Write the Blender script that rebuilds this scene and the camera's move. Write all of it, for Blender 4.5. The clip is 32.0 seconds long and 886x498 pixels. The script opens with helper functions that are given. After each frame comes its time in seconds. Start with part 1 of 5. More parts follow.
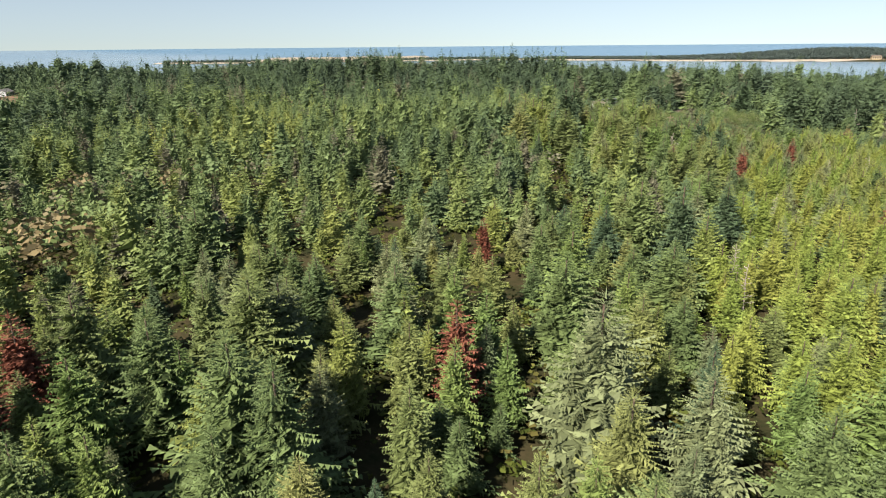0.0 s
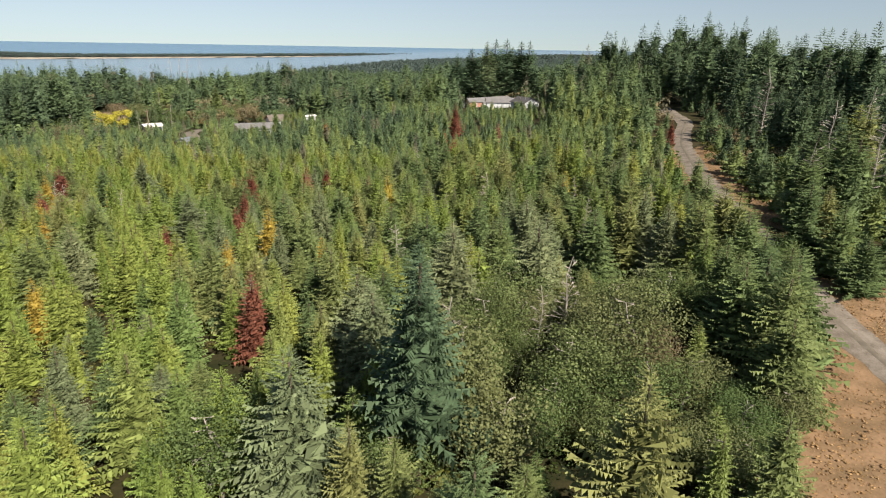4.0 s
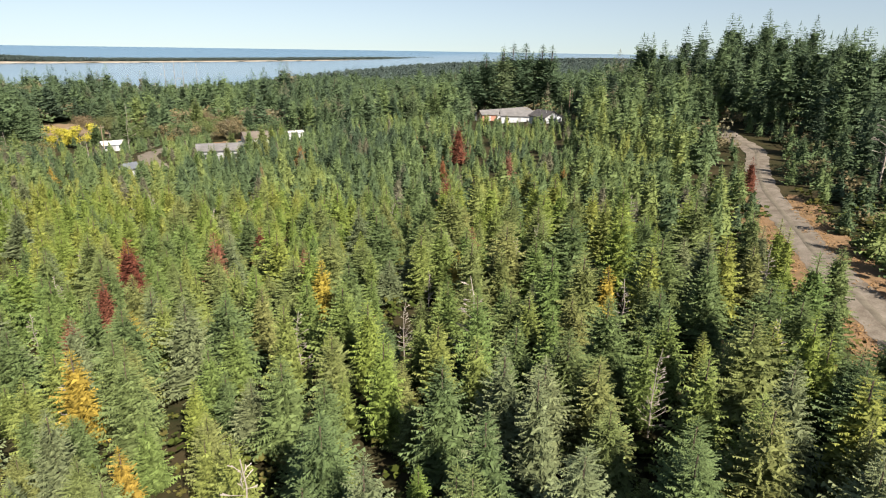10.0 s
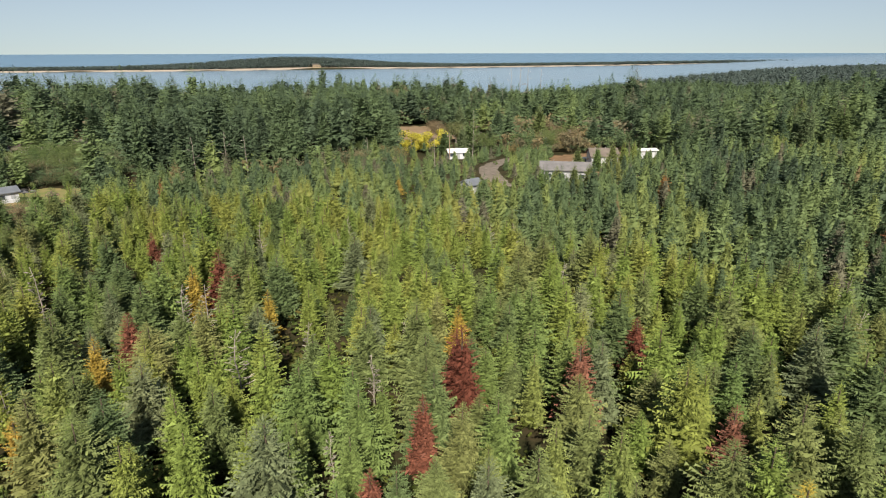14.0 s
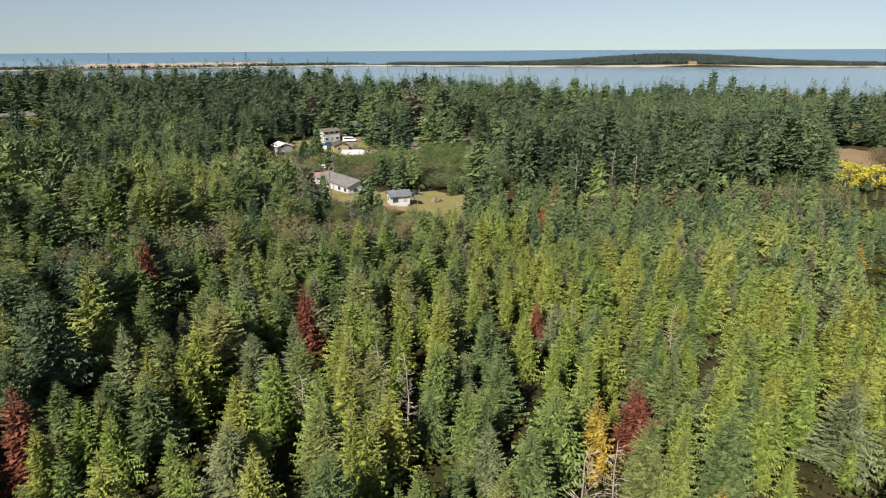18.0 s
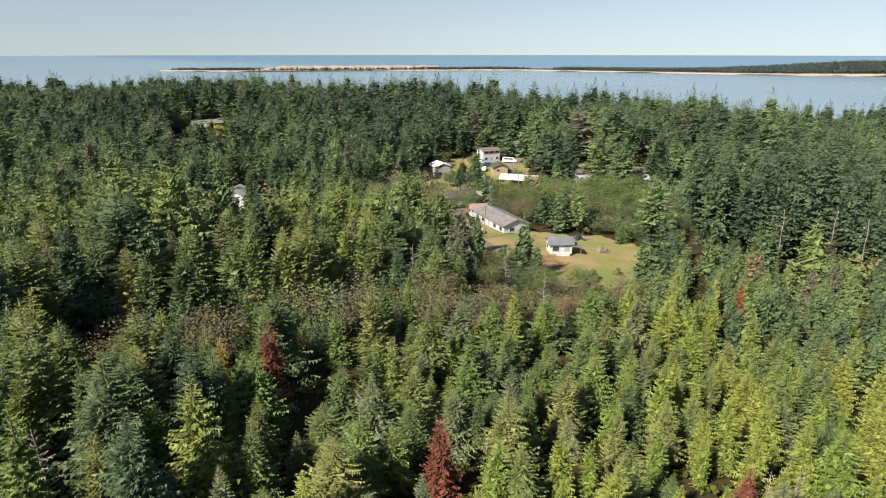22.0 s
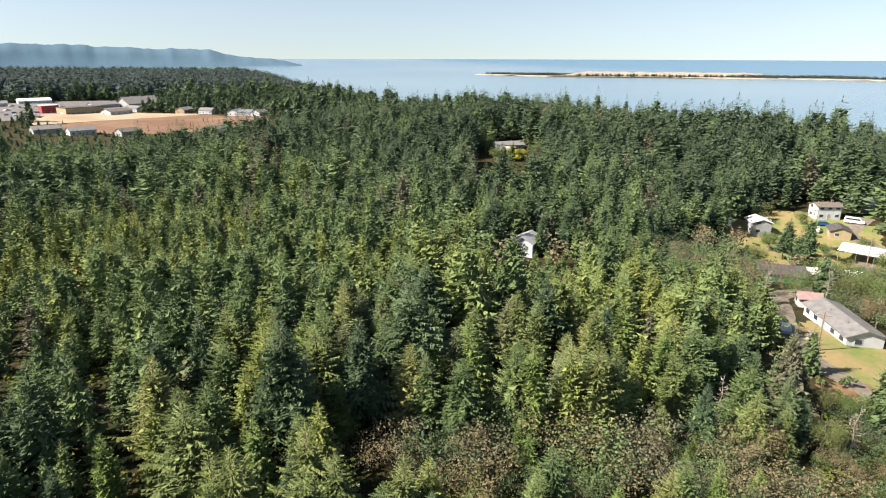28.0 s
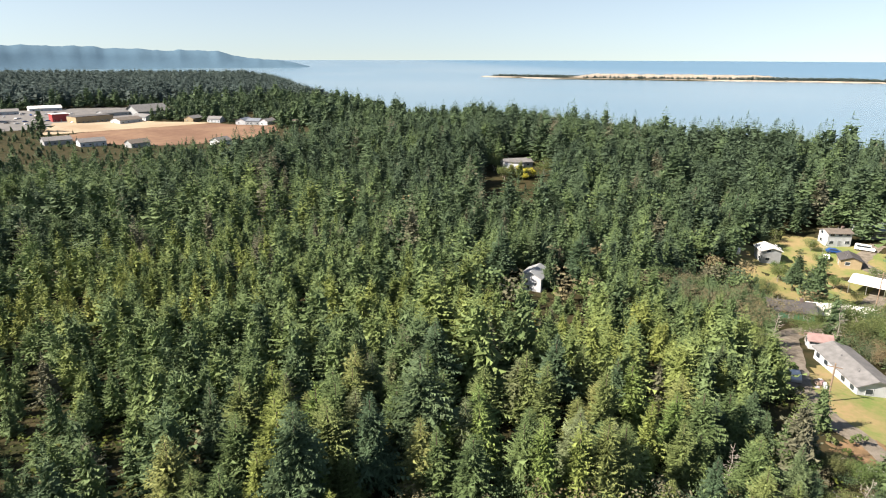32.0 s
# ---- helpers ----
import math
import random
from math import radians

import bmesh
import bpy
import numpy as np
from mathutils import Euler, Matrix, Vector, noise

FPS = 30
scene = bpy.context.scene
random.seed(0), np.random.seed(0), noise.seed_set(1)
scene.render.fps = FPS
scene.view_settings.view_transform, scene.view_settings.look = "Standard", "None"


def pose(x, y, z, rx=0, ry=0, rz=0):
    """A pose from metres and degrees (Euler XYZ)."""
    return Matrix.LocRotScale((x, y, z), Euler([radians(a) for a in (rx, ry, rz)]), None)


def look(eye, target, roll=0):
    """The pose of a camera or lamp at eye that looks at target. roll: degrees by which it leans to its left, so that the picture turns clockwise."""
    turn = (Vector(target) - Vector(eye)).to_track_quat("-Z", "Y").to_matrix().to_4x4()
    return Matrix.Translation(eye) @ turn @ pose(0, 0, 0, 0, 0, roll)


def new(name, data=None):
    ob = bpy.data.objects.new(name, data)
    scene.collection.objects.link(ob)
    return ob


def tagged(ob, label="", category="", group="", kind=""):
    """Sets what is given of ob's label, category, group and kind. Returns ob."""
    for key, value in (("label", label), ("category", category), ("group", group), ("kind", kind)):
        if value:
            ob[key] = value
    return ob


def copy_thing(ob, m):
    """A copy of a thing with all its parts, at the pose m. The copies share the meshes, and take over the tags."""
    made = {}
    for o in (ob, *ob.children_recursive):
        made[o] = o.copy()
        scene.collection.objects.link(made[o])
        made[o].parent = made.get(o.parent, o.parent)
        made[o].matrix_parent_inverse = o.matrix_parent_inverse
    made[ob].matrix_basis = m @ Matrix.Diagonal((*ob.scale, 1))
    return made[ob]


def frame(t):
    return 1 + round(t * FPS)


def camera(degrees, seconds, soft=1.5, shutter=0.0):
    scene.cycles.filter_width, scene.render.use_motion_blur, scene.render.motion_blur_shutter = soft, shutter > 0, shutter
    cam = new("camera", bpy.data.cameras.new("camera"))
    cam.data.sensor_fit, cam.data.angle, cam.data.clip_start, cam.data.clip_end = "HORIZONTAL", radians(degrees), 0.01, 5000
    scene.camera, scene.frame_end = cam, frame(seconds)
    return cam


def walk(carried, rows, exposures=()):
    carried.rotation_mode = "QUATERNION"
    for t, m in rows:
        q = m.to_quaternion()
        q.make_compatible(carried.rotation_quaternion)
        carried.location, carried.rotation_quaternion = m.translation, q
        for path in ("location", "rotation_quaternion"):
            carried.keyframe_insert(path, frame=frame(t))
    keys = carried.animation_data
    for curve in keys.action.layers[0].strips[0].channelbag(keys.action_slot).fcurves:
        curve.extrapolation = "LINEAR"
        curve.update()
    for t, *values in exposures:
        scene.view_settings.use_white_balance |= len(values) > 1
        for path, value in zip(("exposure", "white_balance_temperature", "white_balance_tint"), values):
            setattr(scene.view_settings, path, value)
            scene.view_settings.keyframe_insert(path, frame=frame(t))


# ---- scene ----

cam = camera(72.3, 32.0, soft=1.1)
PATH = [
    (0, (-6.553, -1.619, 61.467), (-7.35, 0.1, 60.827), -0.5),
    (0.5, (-7.351, 2.276, 60.942), (-7.958, 4.072, 60.306), -1.3),
    (1, (-8.533, 5.753, 60.458), (-8.927, 7.61, 59.828), -1.2),
    (1.5, (-8.833, 9.037, 60.676), (-8.95, 10.928, 60.037), -0.9),
    (2, (-8.73, 12.281, 60.692), (-8.534, 14.165, 60.05), -0.5),
    (2.5, (-7.841, 15.743, 60.635), (-7.293, 17.557, 59.995), -0.2),
    (3, (-6.169, 18.728, 60.806), (-5.179, 20.342, 60.163), 0.3),
    (3.5, (-4.785, 20.742, 60.969), (-3.406, 22.042, 60.331), 0.9),
    (4, (-2.746, 22.557, 60.925), (-1.253, 23.726, 60.29), 1.0),
    (4.5, (-0.613, 24.137, 60.998), (0.902, 25.278, 60.364), 1.1),
    (6.5, (9.015, 29.374, 61.376), (10.752, 30.145, 60.753), 1.3),
    (7, (11.678, 30.247, 61.23), (13.415, 31.019, 60.608), 1.3),
    (7.5, (14.429, 31.352, 61.199), (16.166, 32.126, 60.577), 1.2),
    (8, (17.534, 32.47, 61.119), (19.27, 33.246, 60.499), 1.2),
    (8.5, (20.77, 33.883, 61.194), (22.504, 34.662, 60.574), 1.1),
    (9, (23.596, 35.671, 61.241), (25.32, 36.473, 60.621), 1.2),
    (9.5, (26.168, 37.735, 61.345), (27.816, 38.683, 60.723), 1.0),
    (10, (28.331, 40.679, 61.398), (29.783, 41.903, 60.772), 0.9),
    (10.5, (30.328, 43.197, 61.633), (31.641, 44.567, 61.002), 0.6),
    (11, (32.025, 46.222, 61.517), (33.305, 47.624, 60.887), 0.5),
    (11.5, (33.569, 49.426, 61.499), (34.782, 50.886, 60.871), 0.4),
    (12, (34.961, 53.023, 61.41), (36.081, 54.557, 60.784), 0.4),
    (12.5, (36.227, 56.641, 61.31), (37.246, 58.245, 60.687), 0.3),
    (13, (37.118, 60.284, 61.345), (38.033, 61.95, 60.722), 0.3),
    (13.5, (37.786, 64.069, 61.286), (38.58, 65.796, 60.665), 0.1),
    (14, (38.171, 67.953, 61.318), (38.822, 69.74, 60.697), -0.1),
    (14.5, (38.147, 71.557, 61.427), (38.636, 73.395, 60.807), -0.3),
    (15, (37.85, 75.525, 61.117), (38.16, 77.401, 60.497), -0.1),
    (15.5, (37.17, 78.288, 61.75), (37.294, 80.186, 61.13), -0.7),
    (17.5, (32.177, 92.189, 63.07), (31.797, 94.048, 62.439), -0.4),
    (18, (31.119, 95.077, 63.447), (30.707, 96.93, 62.818), -0.3),
    (18.5, (29.996, 97.682, 64.104), (29.585, 99.537, 63.481), 0.2),
    (19, (29.055, 100.019, 64.679), (28.64, 101.874, 64.058), 0.3),
    (19.5, (28.317, 102.064, 65.251), (27.867, 103.912, 64.631), 0.2),
    (20, (27.625, 103.908, 65.901), (27.123, 105.742, 65.282), 0.3),
    (20.5, (26.92, 105.48, 66.639), (26.354, 107.295, 66.019), 0.3),
    (21, (26.212, 106.928, 67.334), (25.542, 108.707, 66.714), 0.3),
    (21.5, (25.607, 108.252, 67.94), (24.828, 109.987, 67.321), 0.1),
    (22, (24.864, 109.497, 68.506), (23.991, 111.187, 67.887), 0.0),
    (22.5, (24.064, 110.489, 69.203), (23.074, 112.113, 68.585), -0.1),
    (23, (23.255, 111.495, 69.839), (22.139, 113.036, 69.222), -0.2),
    (23.5, (22.438, 112.443, 70.732), (21.237, 113.917, 70.113), -0.2),
    (24, (21.614, 113.325, 71.55), (20.337, 114.734, 70.932), -0.3),
    (24.5, (20.559, 114.195, 72.351), (19.202, 115.528, 71.734), -0.3),
    (25, (19.446, 114.997, 73.165), (18.008, 116.242, 72.546), -0.2),
    (25.5, (18.411, 115.662, 74.247), (16.923, 116.843, 73.62), 0.1),
    (27.5, (14.353, 118.473, 76.94), (12.839, 119.627, 76.327), 0.1),
    (28, (14.033, 118.822, 78.069), (12.484, 119.93, 77.458), 0.1),
    (28.5, (13.606, 119.059, 79.14), (12.022, 120.116, 78.531), 0.1),
    (29, (12.911, 119.411, 80.036), (11.295, 120.422, 79.429), 0.2),
    (29.5, (12.113, 119.722, 80.878), (10.471, 120.69, 80.273), 0.3),
    (30, (11.856, 119.918, 81.663), (10.202, 120.866, 81.059), 0.3),
    (30.5, (11.951, 119.988, 82.634), (10.295, 120.933, 82.03), 0.2),
    (31, (11.885, 119.818, 83.602), (10.237, 120.777, 82.999), 0.2),
    (31.5, (12.074, 119.752, 84.994), (10.47, 120.78, 84.386), 0.0),
    (32, (11.893, 119.743, 86.074), (10.332, 120.833, 85.463), 0.1),
]
EXPOSURES = [(0.0, 1.50), (2.0, 1.15), (4.0, 1.15), (7.0, 1.34), (9.0, 1.48), (11.0, 1.28), (13.0, 1.07), (15.0, 1.00), (20.0, 1.15), (24.0, 1.46), (28.0, 1.72), (32.0, 1.74)]
walk(cam, [(t, look(eye, target, roll)) for t, eye, target, roll in PATH], EXPOSURES)

# ---- world and sun ----
SUN_HEADING, SUN_HEIGHT = 198.0, 40.0
sky_world = bpy.data.worlds.new("sky")
scene.world = sky_world
sky_world.use_nodes = True
wn, wl = sky_world.node_tree.nodes, sky_world.node_tree.links
sky = wn.new("ShaderNodeTexSky")
sky.sky_type, sky.sun_disc = "NISHITA", False
sky.sun_elevation, sky.sun_rotation = radians(SUN_HEIGHT), radians(SUN_HEADING)
sky.altitude, sky.air_density, sky.dust_density, sky.ozone_density = 0.0, 1.0, 0.8, 1.0
coord, sep, lift, comb = (wn.new("ShaderNode" + n) for n in ("TexCoord", "SeparateXYZ", "Math", "CombineXYZ"))
lift.operation, lift.use_clamp = "ADD", True
lift.inputs[1].default_value = 0.07
wl.new(coord.outputs["Generated"], sep.inputs[0])
wl.new(sep.outputs[0], comb.inputs[0])
wl.new(sep.outputs[1], comb.inputs[1])
wl.new(sep.outputs[2], lift.inputs[0])
wl.new(lift.outputs[0], comb.inputs[2])
unit = wn.new("ShaderNodeVectorMath")
unit.operation = "NORMALIZE"
wl.new(comb.outputs[0], unit.inputs[0])
wl.new(unit.outputs[0], sky.inputs["Vector"])
pale = wn.new("ShaderNodeHueSaturation")
pale.inputs["Saturation"].default_value = 0.74
wl.new(sky.outputs[0], pale.inputs["Color"])
wl.new(pale.outputs[0], wn["Background"].inputs["Color"])
wn["Background"].inputs["Strength"].default_value = 0.050

sun = new("sun", bpy.data.lights.new("sun", "SUN"))
sun.data.energy, sun.data.angle, sun.data.color = 5.0, radians(0.6), (1.0, 0.86, 0.72)
_a, _e = radians(SUN_HEADING), radians(SUN_HEIGHT)
SUN_AT = Vector((math.sin(_a) * math.cos(_e), math.cos(_a) * math.cos(_e), math.sin(_e)))
sun.matrix_world = look((0, 0, 0), -SUN_AT)
sun.location = (0, 0, 300)

# ---- materials ----


def material(name, colour, rough=0.8, metal=0.0, vary=0.25, size=1.0, bump=0.2, second=None, detail=4.0, coords="Object"):
    """A surface with two scales of mottling and a fine relief. size: metres of the larger mottle."""
    m = bpy.data.materials.new(name)
    m.use_nodes = True
    n, l = m.node_tree.nodes, m.node_tree.links
    p = n["Principled BSDF"]
    p.inputs["Roughness"].default_value, p.inputs["Metallic"].default_value = rough, metal
    if rough > 0.9:
        p.inputs["Specular IOR Level"].default_value = 0.08
    tc = n.new("ShaderNodeTexCoord")
    big, fine, add, ramp = n.new("ShaderNodeTexNoise"), n.new("ShaderNodeTexNoise"), n.new("ShaderNodeMath"), n.new("ShaderNodeValToRGB")
    big.inputs["Scale"].default_value, big.inputs["Detail"].default_value = 1.0 / size, detail
    fine.inputs["Scale"].default_value, fine.inputs["Detail"].default_value = 9.0 / size, 3.0
    for t in (big, fine):
        l.new(tc.outputs[coords], t.inputs["Vector"])
    add.operation = "MULTIPLY_ADD"
    add.inputs[1].default_value = 0.4
    l.new(fine.outputs[0], add.inputs[0])
    l.new(big.outputs[0], add.inputs[2])
    c = Vector(colour)
    d = Vector(second) if second else c * (1 - vary)
    ramp.color_ramp.elements[0].position, ramp.color_ramp.elements[1].position = 0.52, 0.88
    ramp.color_ramp.elements[0].color = (*d, 1)
    ramp.color_ramp.elements[1].color = (*(c if second else c * (1 + vary * 0.5)), 1)
    l.new(add.outputs[0], ramp.inputs[0])
    l.new(ramp.outputs[0], p.inputs["Base Color"])
    if bump:
        b = n.new("ShaderNodeBump")
        b.inputs["Strength"].default_value, b.inputs["Distance"].default_value = bump, 0.05 * size
        l.new(add.outputs[0], b.inputs["Height"])
        l.new(b.outputs[0], p.inputs["Normal"])
    return m


def foliage(name, stops, source="object", thin=0.10):
    """Leaves and needles: the colour runs along stops by tree, with a mottle inside the crown; light passes through a little."""
    m = bpy.data.materials.new(name)
    m.use_nodes = True
    n, l = m.node_tree.nodes, m.node_tree.links
    p, out = n["Principled BSDF"], n["Material Output"]
    p.inputs["Roughness"].default_value = 0.65
    p.inputs["Specular IOR Level"].default_value = 0.10
    ramp = n.new("ShaderNodeValToRGB")
    while len(ramp.color_ramp.elements) < len(stops):
        ramp.color_ramp.elements.new(0.5)
    for e, (at, c) in zip(ramp.color_ramp.elements, stops):
        e.position, e.color = at, (*c, 1)
    if source == "object":
        src = n.new("ShaderNodeObjectInfo")
        l.new(src.outputs["Random"], ramp.inputs[0])
    else:
        src = n.new("ShaderNodeAttribute")
        src.attribute_name = "tint"
        l.new(src.outputs["Fac"], ramp.inputs[0])
    geo, hsv, mr = n.new("ShaderNodeNewGeometry"), n.new("ShaderNodeHueSaturation"), n.new("ShaderNodeMapRange")
    mr.inputs["To Min"].default_value, mr.inputs["To Max"].default_value = (0.68, 1.42) if source == "object" else (0.88, 1.18)
    l.new(geo.outputs["Random Per Island"], mr.inputs["Value"])
    l.new(mr.outputs[0], hsv.inputs["Value"])
    l.new(ramp.outputs[0], hsv.inputs["Color"])
    l.new(hsv.outputs[0], p.inputs["Base Color"])
    tr, mix = n.new("ShaderNodeBsdfTranslucent"), n.new("ShaderNodeMixShader")
    l.new(hsv.outputs[0], tr.inputs["Color"])
    mix.inputs[0].default_value = thin
    l.new(p.outputs[0], mix.inputs[1])
    l.new(tr.outputs[0], mix.inputs[2])
    l.new(mix.outputs[0], out.inputs["Surface"])
    return m


M = {}
M["yellowgreen"] = foliage("yellow_green_needles", [(0, (0.112, 0.166, 0.040)), (0.5, (0.138, 0.182, 0.042)), (1, (0.166, 0.188, 0.046))])
M["green"] = foliage("green_needles", [(0, (0.088, 0.138, 0.044)), (0.5, (0.116, 0.162, 0.048)), (1, (0.146, 0.176, 0.050))])
M["dark"] = foliage("dark_needles", [(0, (0.068, 0.104, 0.044)), (0.6, (0.092, 0.132, 0.050)), (1, (0.118, 0.150, 0.054))])
M["deep"] = foliage("deep_green_needles", [(0, (0.048, 0.080, 0.045)), (0.6, (0.065, 0.100, 0.052)), (1, (0.089, 0.120, 0.058))])
M["olive"] = foliage("olive_needles", [(0, (0.094, 0.126, 0.048)), (0.5, (0.120, 0.148, 0.052)), (1, (0.150, 0.164, 0.060))])
M["blue"] = foliage("grey_green_needles", [(0, (0.104, 0.135, 0.070)), (1, (0.136, 0.160, 0.080))])
M["rust"] = foliage("rust_red_needles", [(0, (0.098, 0.036, 0.024)), (0.6, (0.140, 0.058, 0.038)), (1, (0.165, 0.095, 0.065))])
M["gold"] = foliage("golden_needles", [(0, (0.225, 0.160, 0.034)), (1, (0.245, 0.205, 0.038))])
M["leaf"] = foliage("broad_leaves", [(0, (0.063, 0.101, 0.034)), (0.6, (0.085, 0.116, 0.041)), (1, (0.105, 0.119, 0.050))])
M["brownleaf"] = foliage("brown_leaves", [(0, (0.115, 0.090, 0.054)), (1, (0.150, 0.125, 0.074))])
M["yellowleaf"] = foliage("yellow_leaves", [(0, (0.300, 0.290, 0.040)), (1, (0.340, 0.320, 0.048))])
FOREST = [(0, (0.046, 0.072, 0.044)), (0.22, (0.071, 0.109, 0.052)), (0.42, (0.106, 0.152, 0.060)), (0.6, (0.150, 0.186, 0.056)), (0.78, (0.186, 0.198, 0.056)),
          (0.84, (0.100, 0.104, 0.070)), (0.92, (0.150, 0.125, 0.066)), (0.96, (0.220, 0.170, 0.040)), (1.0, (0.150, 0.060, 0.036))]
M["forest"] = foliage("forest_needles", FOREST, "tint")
# dark far woods, with bluish air haze mixed into the needle colour
M["hazeforest"] = foliage("haze_tinted_needles", [(0, (0.048, 0.070, 0.064)), (1, (0.068, 0.092, 0.084))], "tint")
M["brush"] = foliage("undergrowth_leaves", [(0, (0.031, 0.050, 0.013)), (0.5, (0.062, 0.080, 0.016)), (0.8, (0.095, 0.080, 0.030)), (1, (0.125, 0.090, 0.045))], "tint")
M["straw"] = foliage("dry_straw", [(0, (0.178, 0.109, 0.049)), (0.5, (0.255, 0.161, 0.075)), (1, (0.315, 0.217, 0.104))], "tint")
M["bark"] = material("bark", (0.10, 0.075, 0.055), 0.9, vary=0.5, size=0.3, bump=0.6)
M["greybark"] = material("weathered_grey_wood", (0.26, 0.24, 0.215), 0.9, vary=0.4, size=0.4, bump=0.5)
M["duff"] = material("forest_floor", (0.046, 0.038, 0.020), 0.95, size=4.0, bump=0.7, second=(0.018, 0.023, 0.009), detail=8)
M["gravel"] = material("gravel", (0.190, 0.174, 0.148), 0.95, size=1.3, bump=0.9, second=(0.110, 0.096, 0.078), detail=12)
M["roadcentre"] = material("trodden_dry_grass", (0.150, 0.138, 0.112), 0.95, size=0.9, bump=0.6, second=(0.105, 0.095, 0.076), detail=8)
M["drydirt"] = material("dry_grass_and_dirt", (0.215, 0.145, 0.086), 0.95, size=1.8, bump=0.7, second=(0.125, 0.088, 0.050), detail=8)
M["lawn"] = material("dry_lawn", (0.240, 0.185, 0.098), 0.95, size=8.0, bump=0.4, second=(0.120, 0.160, 0.050), detail=8)
M["meadow"] = material("dry_meadow", (0.22, 0.17, 0.11), 0.95, size=14.0, bump=0.4, second=(0.18, 0.135, 0.085), detail=8)
M["field"] = material("mown_field", (0.185, 0.125, 0.085), 0.95, size=45.0, bump=0.2, second=(0.125, 0.078, 0.056), detail=8)
M["stubble"] = material("pale_stubble", (0.31, 0.26, 0.19), 0.95, size=40.0, bump=0.2, second=(0.24, 0.19, 0.13), detail=8)
M["asphalt"] = material("asphalt", (0.11, 0.11, 0.11), 0.9, size=6.0, bump=0.3, vary=0.3)
M["sand"] = material("sand", (0.29, 0.26, 0.215), 0.95, size=40.0, bump=0.2, vary=0.25)
M["white"] = material("white_paint", (0.40, 0.43, 0.46), 0.55, vary=0.12, size=1.5, bump=0.05)
M["palegrey"] = material("pale_grey_siding", (0.24, 0.26, 0.275), 0.6, vary=0.12, size=1.5, bump=0.05)
M["tan"] = material("tan_siding", (0.26, 0.21, 0.13), 0.65, vary=0.12, size=1.5, bump=0.05)
M["greenwall"] = material("green_siding", (0.035,0.16,0.10), 0.65, vary=0.2, size=1.5, bump=0.05)
M["pinkwall"] = material("pinkish_siding", (0.30, 0.15, 0.11), 0.65, vary=0.15, size=1.5, bump=0.05)
M["red"] = material("red_siding", (0.26, 0.03, 0.03), 0.6, vary=0.15, size=3, bump=0.05)
M["greyroof"] = material("grey_shingles", (0.135, 0.137, 0.14), 0.9, vary=0.25, size=1.2, bump=0.4)
M["darkroof"] = material("dark_shingles", (0.055, 0.054, 0.057), 0.9, vary=0.3, size=1.2, bump=0.4)
M["brownroof"] = material("brown_shingles", (0.105, 0.080, 0.070), 0.9, vary=0.3, size=1.2, bump=0.4)
M["tanroof"] = material("tan_shingles", (0.12, 0.105, 0.09), 0.9, vary=0.25, size=1.2, bump=0.4)
M["metalroof"] = material("pale_metal_roof", (0.66, 0.66, 0.65), 0.45, vary=0.1, size=2.0, bump=0.05)
M["blueroof"] = material("blue_grey_metal_roof", (0.13, 0.15, 0.175), 0.4, vary=0.2, size=2.0, bump=0.05)
M["pinkroof"] = material("faded_pink_roof", (0.22, 0.15, 0.145), 0.85, vary=0.2, size=1.2, bump=0.2)
M["glass"] = material("window_glass", (0.03, 0.04, 0.05), 0.08, vary=0.1, size=2.0, bump=0)
M["rubber"] = material("rubber", (0.02, 0.02, 0.02), 0.85, vary=0.2, size=0.3, bump=0.1)
M["steel"] = material("dull_steel", (0.45, 0.46, 0.47), 0.4, 0.8, vary=0.2, size=0.5, bump=0.05)
M["pole"] = material("weathered_pole_wood", (0.20, 0.15, 0.11), 0.9, vary=0.35, size=0.5, bump=0.4)
M["carblue"] = material("blue_car_paint", (0.02, 0.07, 0.24), 0.25, vary=0.05, size=2, bump=0)
M["carwhite"] = material("white_car_paint", (0.78, 0.78, 0.77), 0.3, vary=0.05, size=2, bump=0)
M["cardark"] = material("dark_car_paint", (0.03, 0.035, 0.045), 0.25, vary=0.05, size=2, bump=0)
M["carsilver"] = material("silver_car_paint", (0.42, 0.44, 0.47), 0.3, 0.4, vary=0.05, size=2, bump=0)
# the far hills' blue air haze is put into this base colour
M["headland"] = material("haze_tinted_hills", (0.072, 0.128, 0.182), 0.95, vary=0.10, size=120.0, bump=0.0, detail=8)


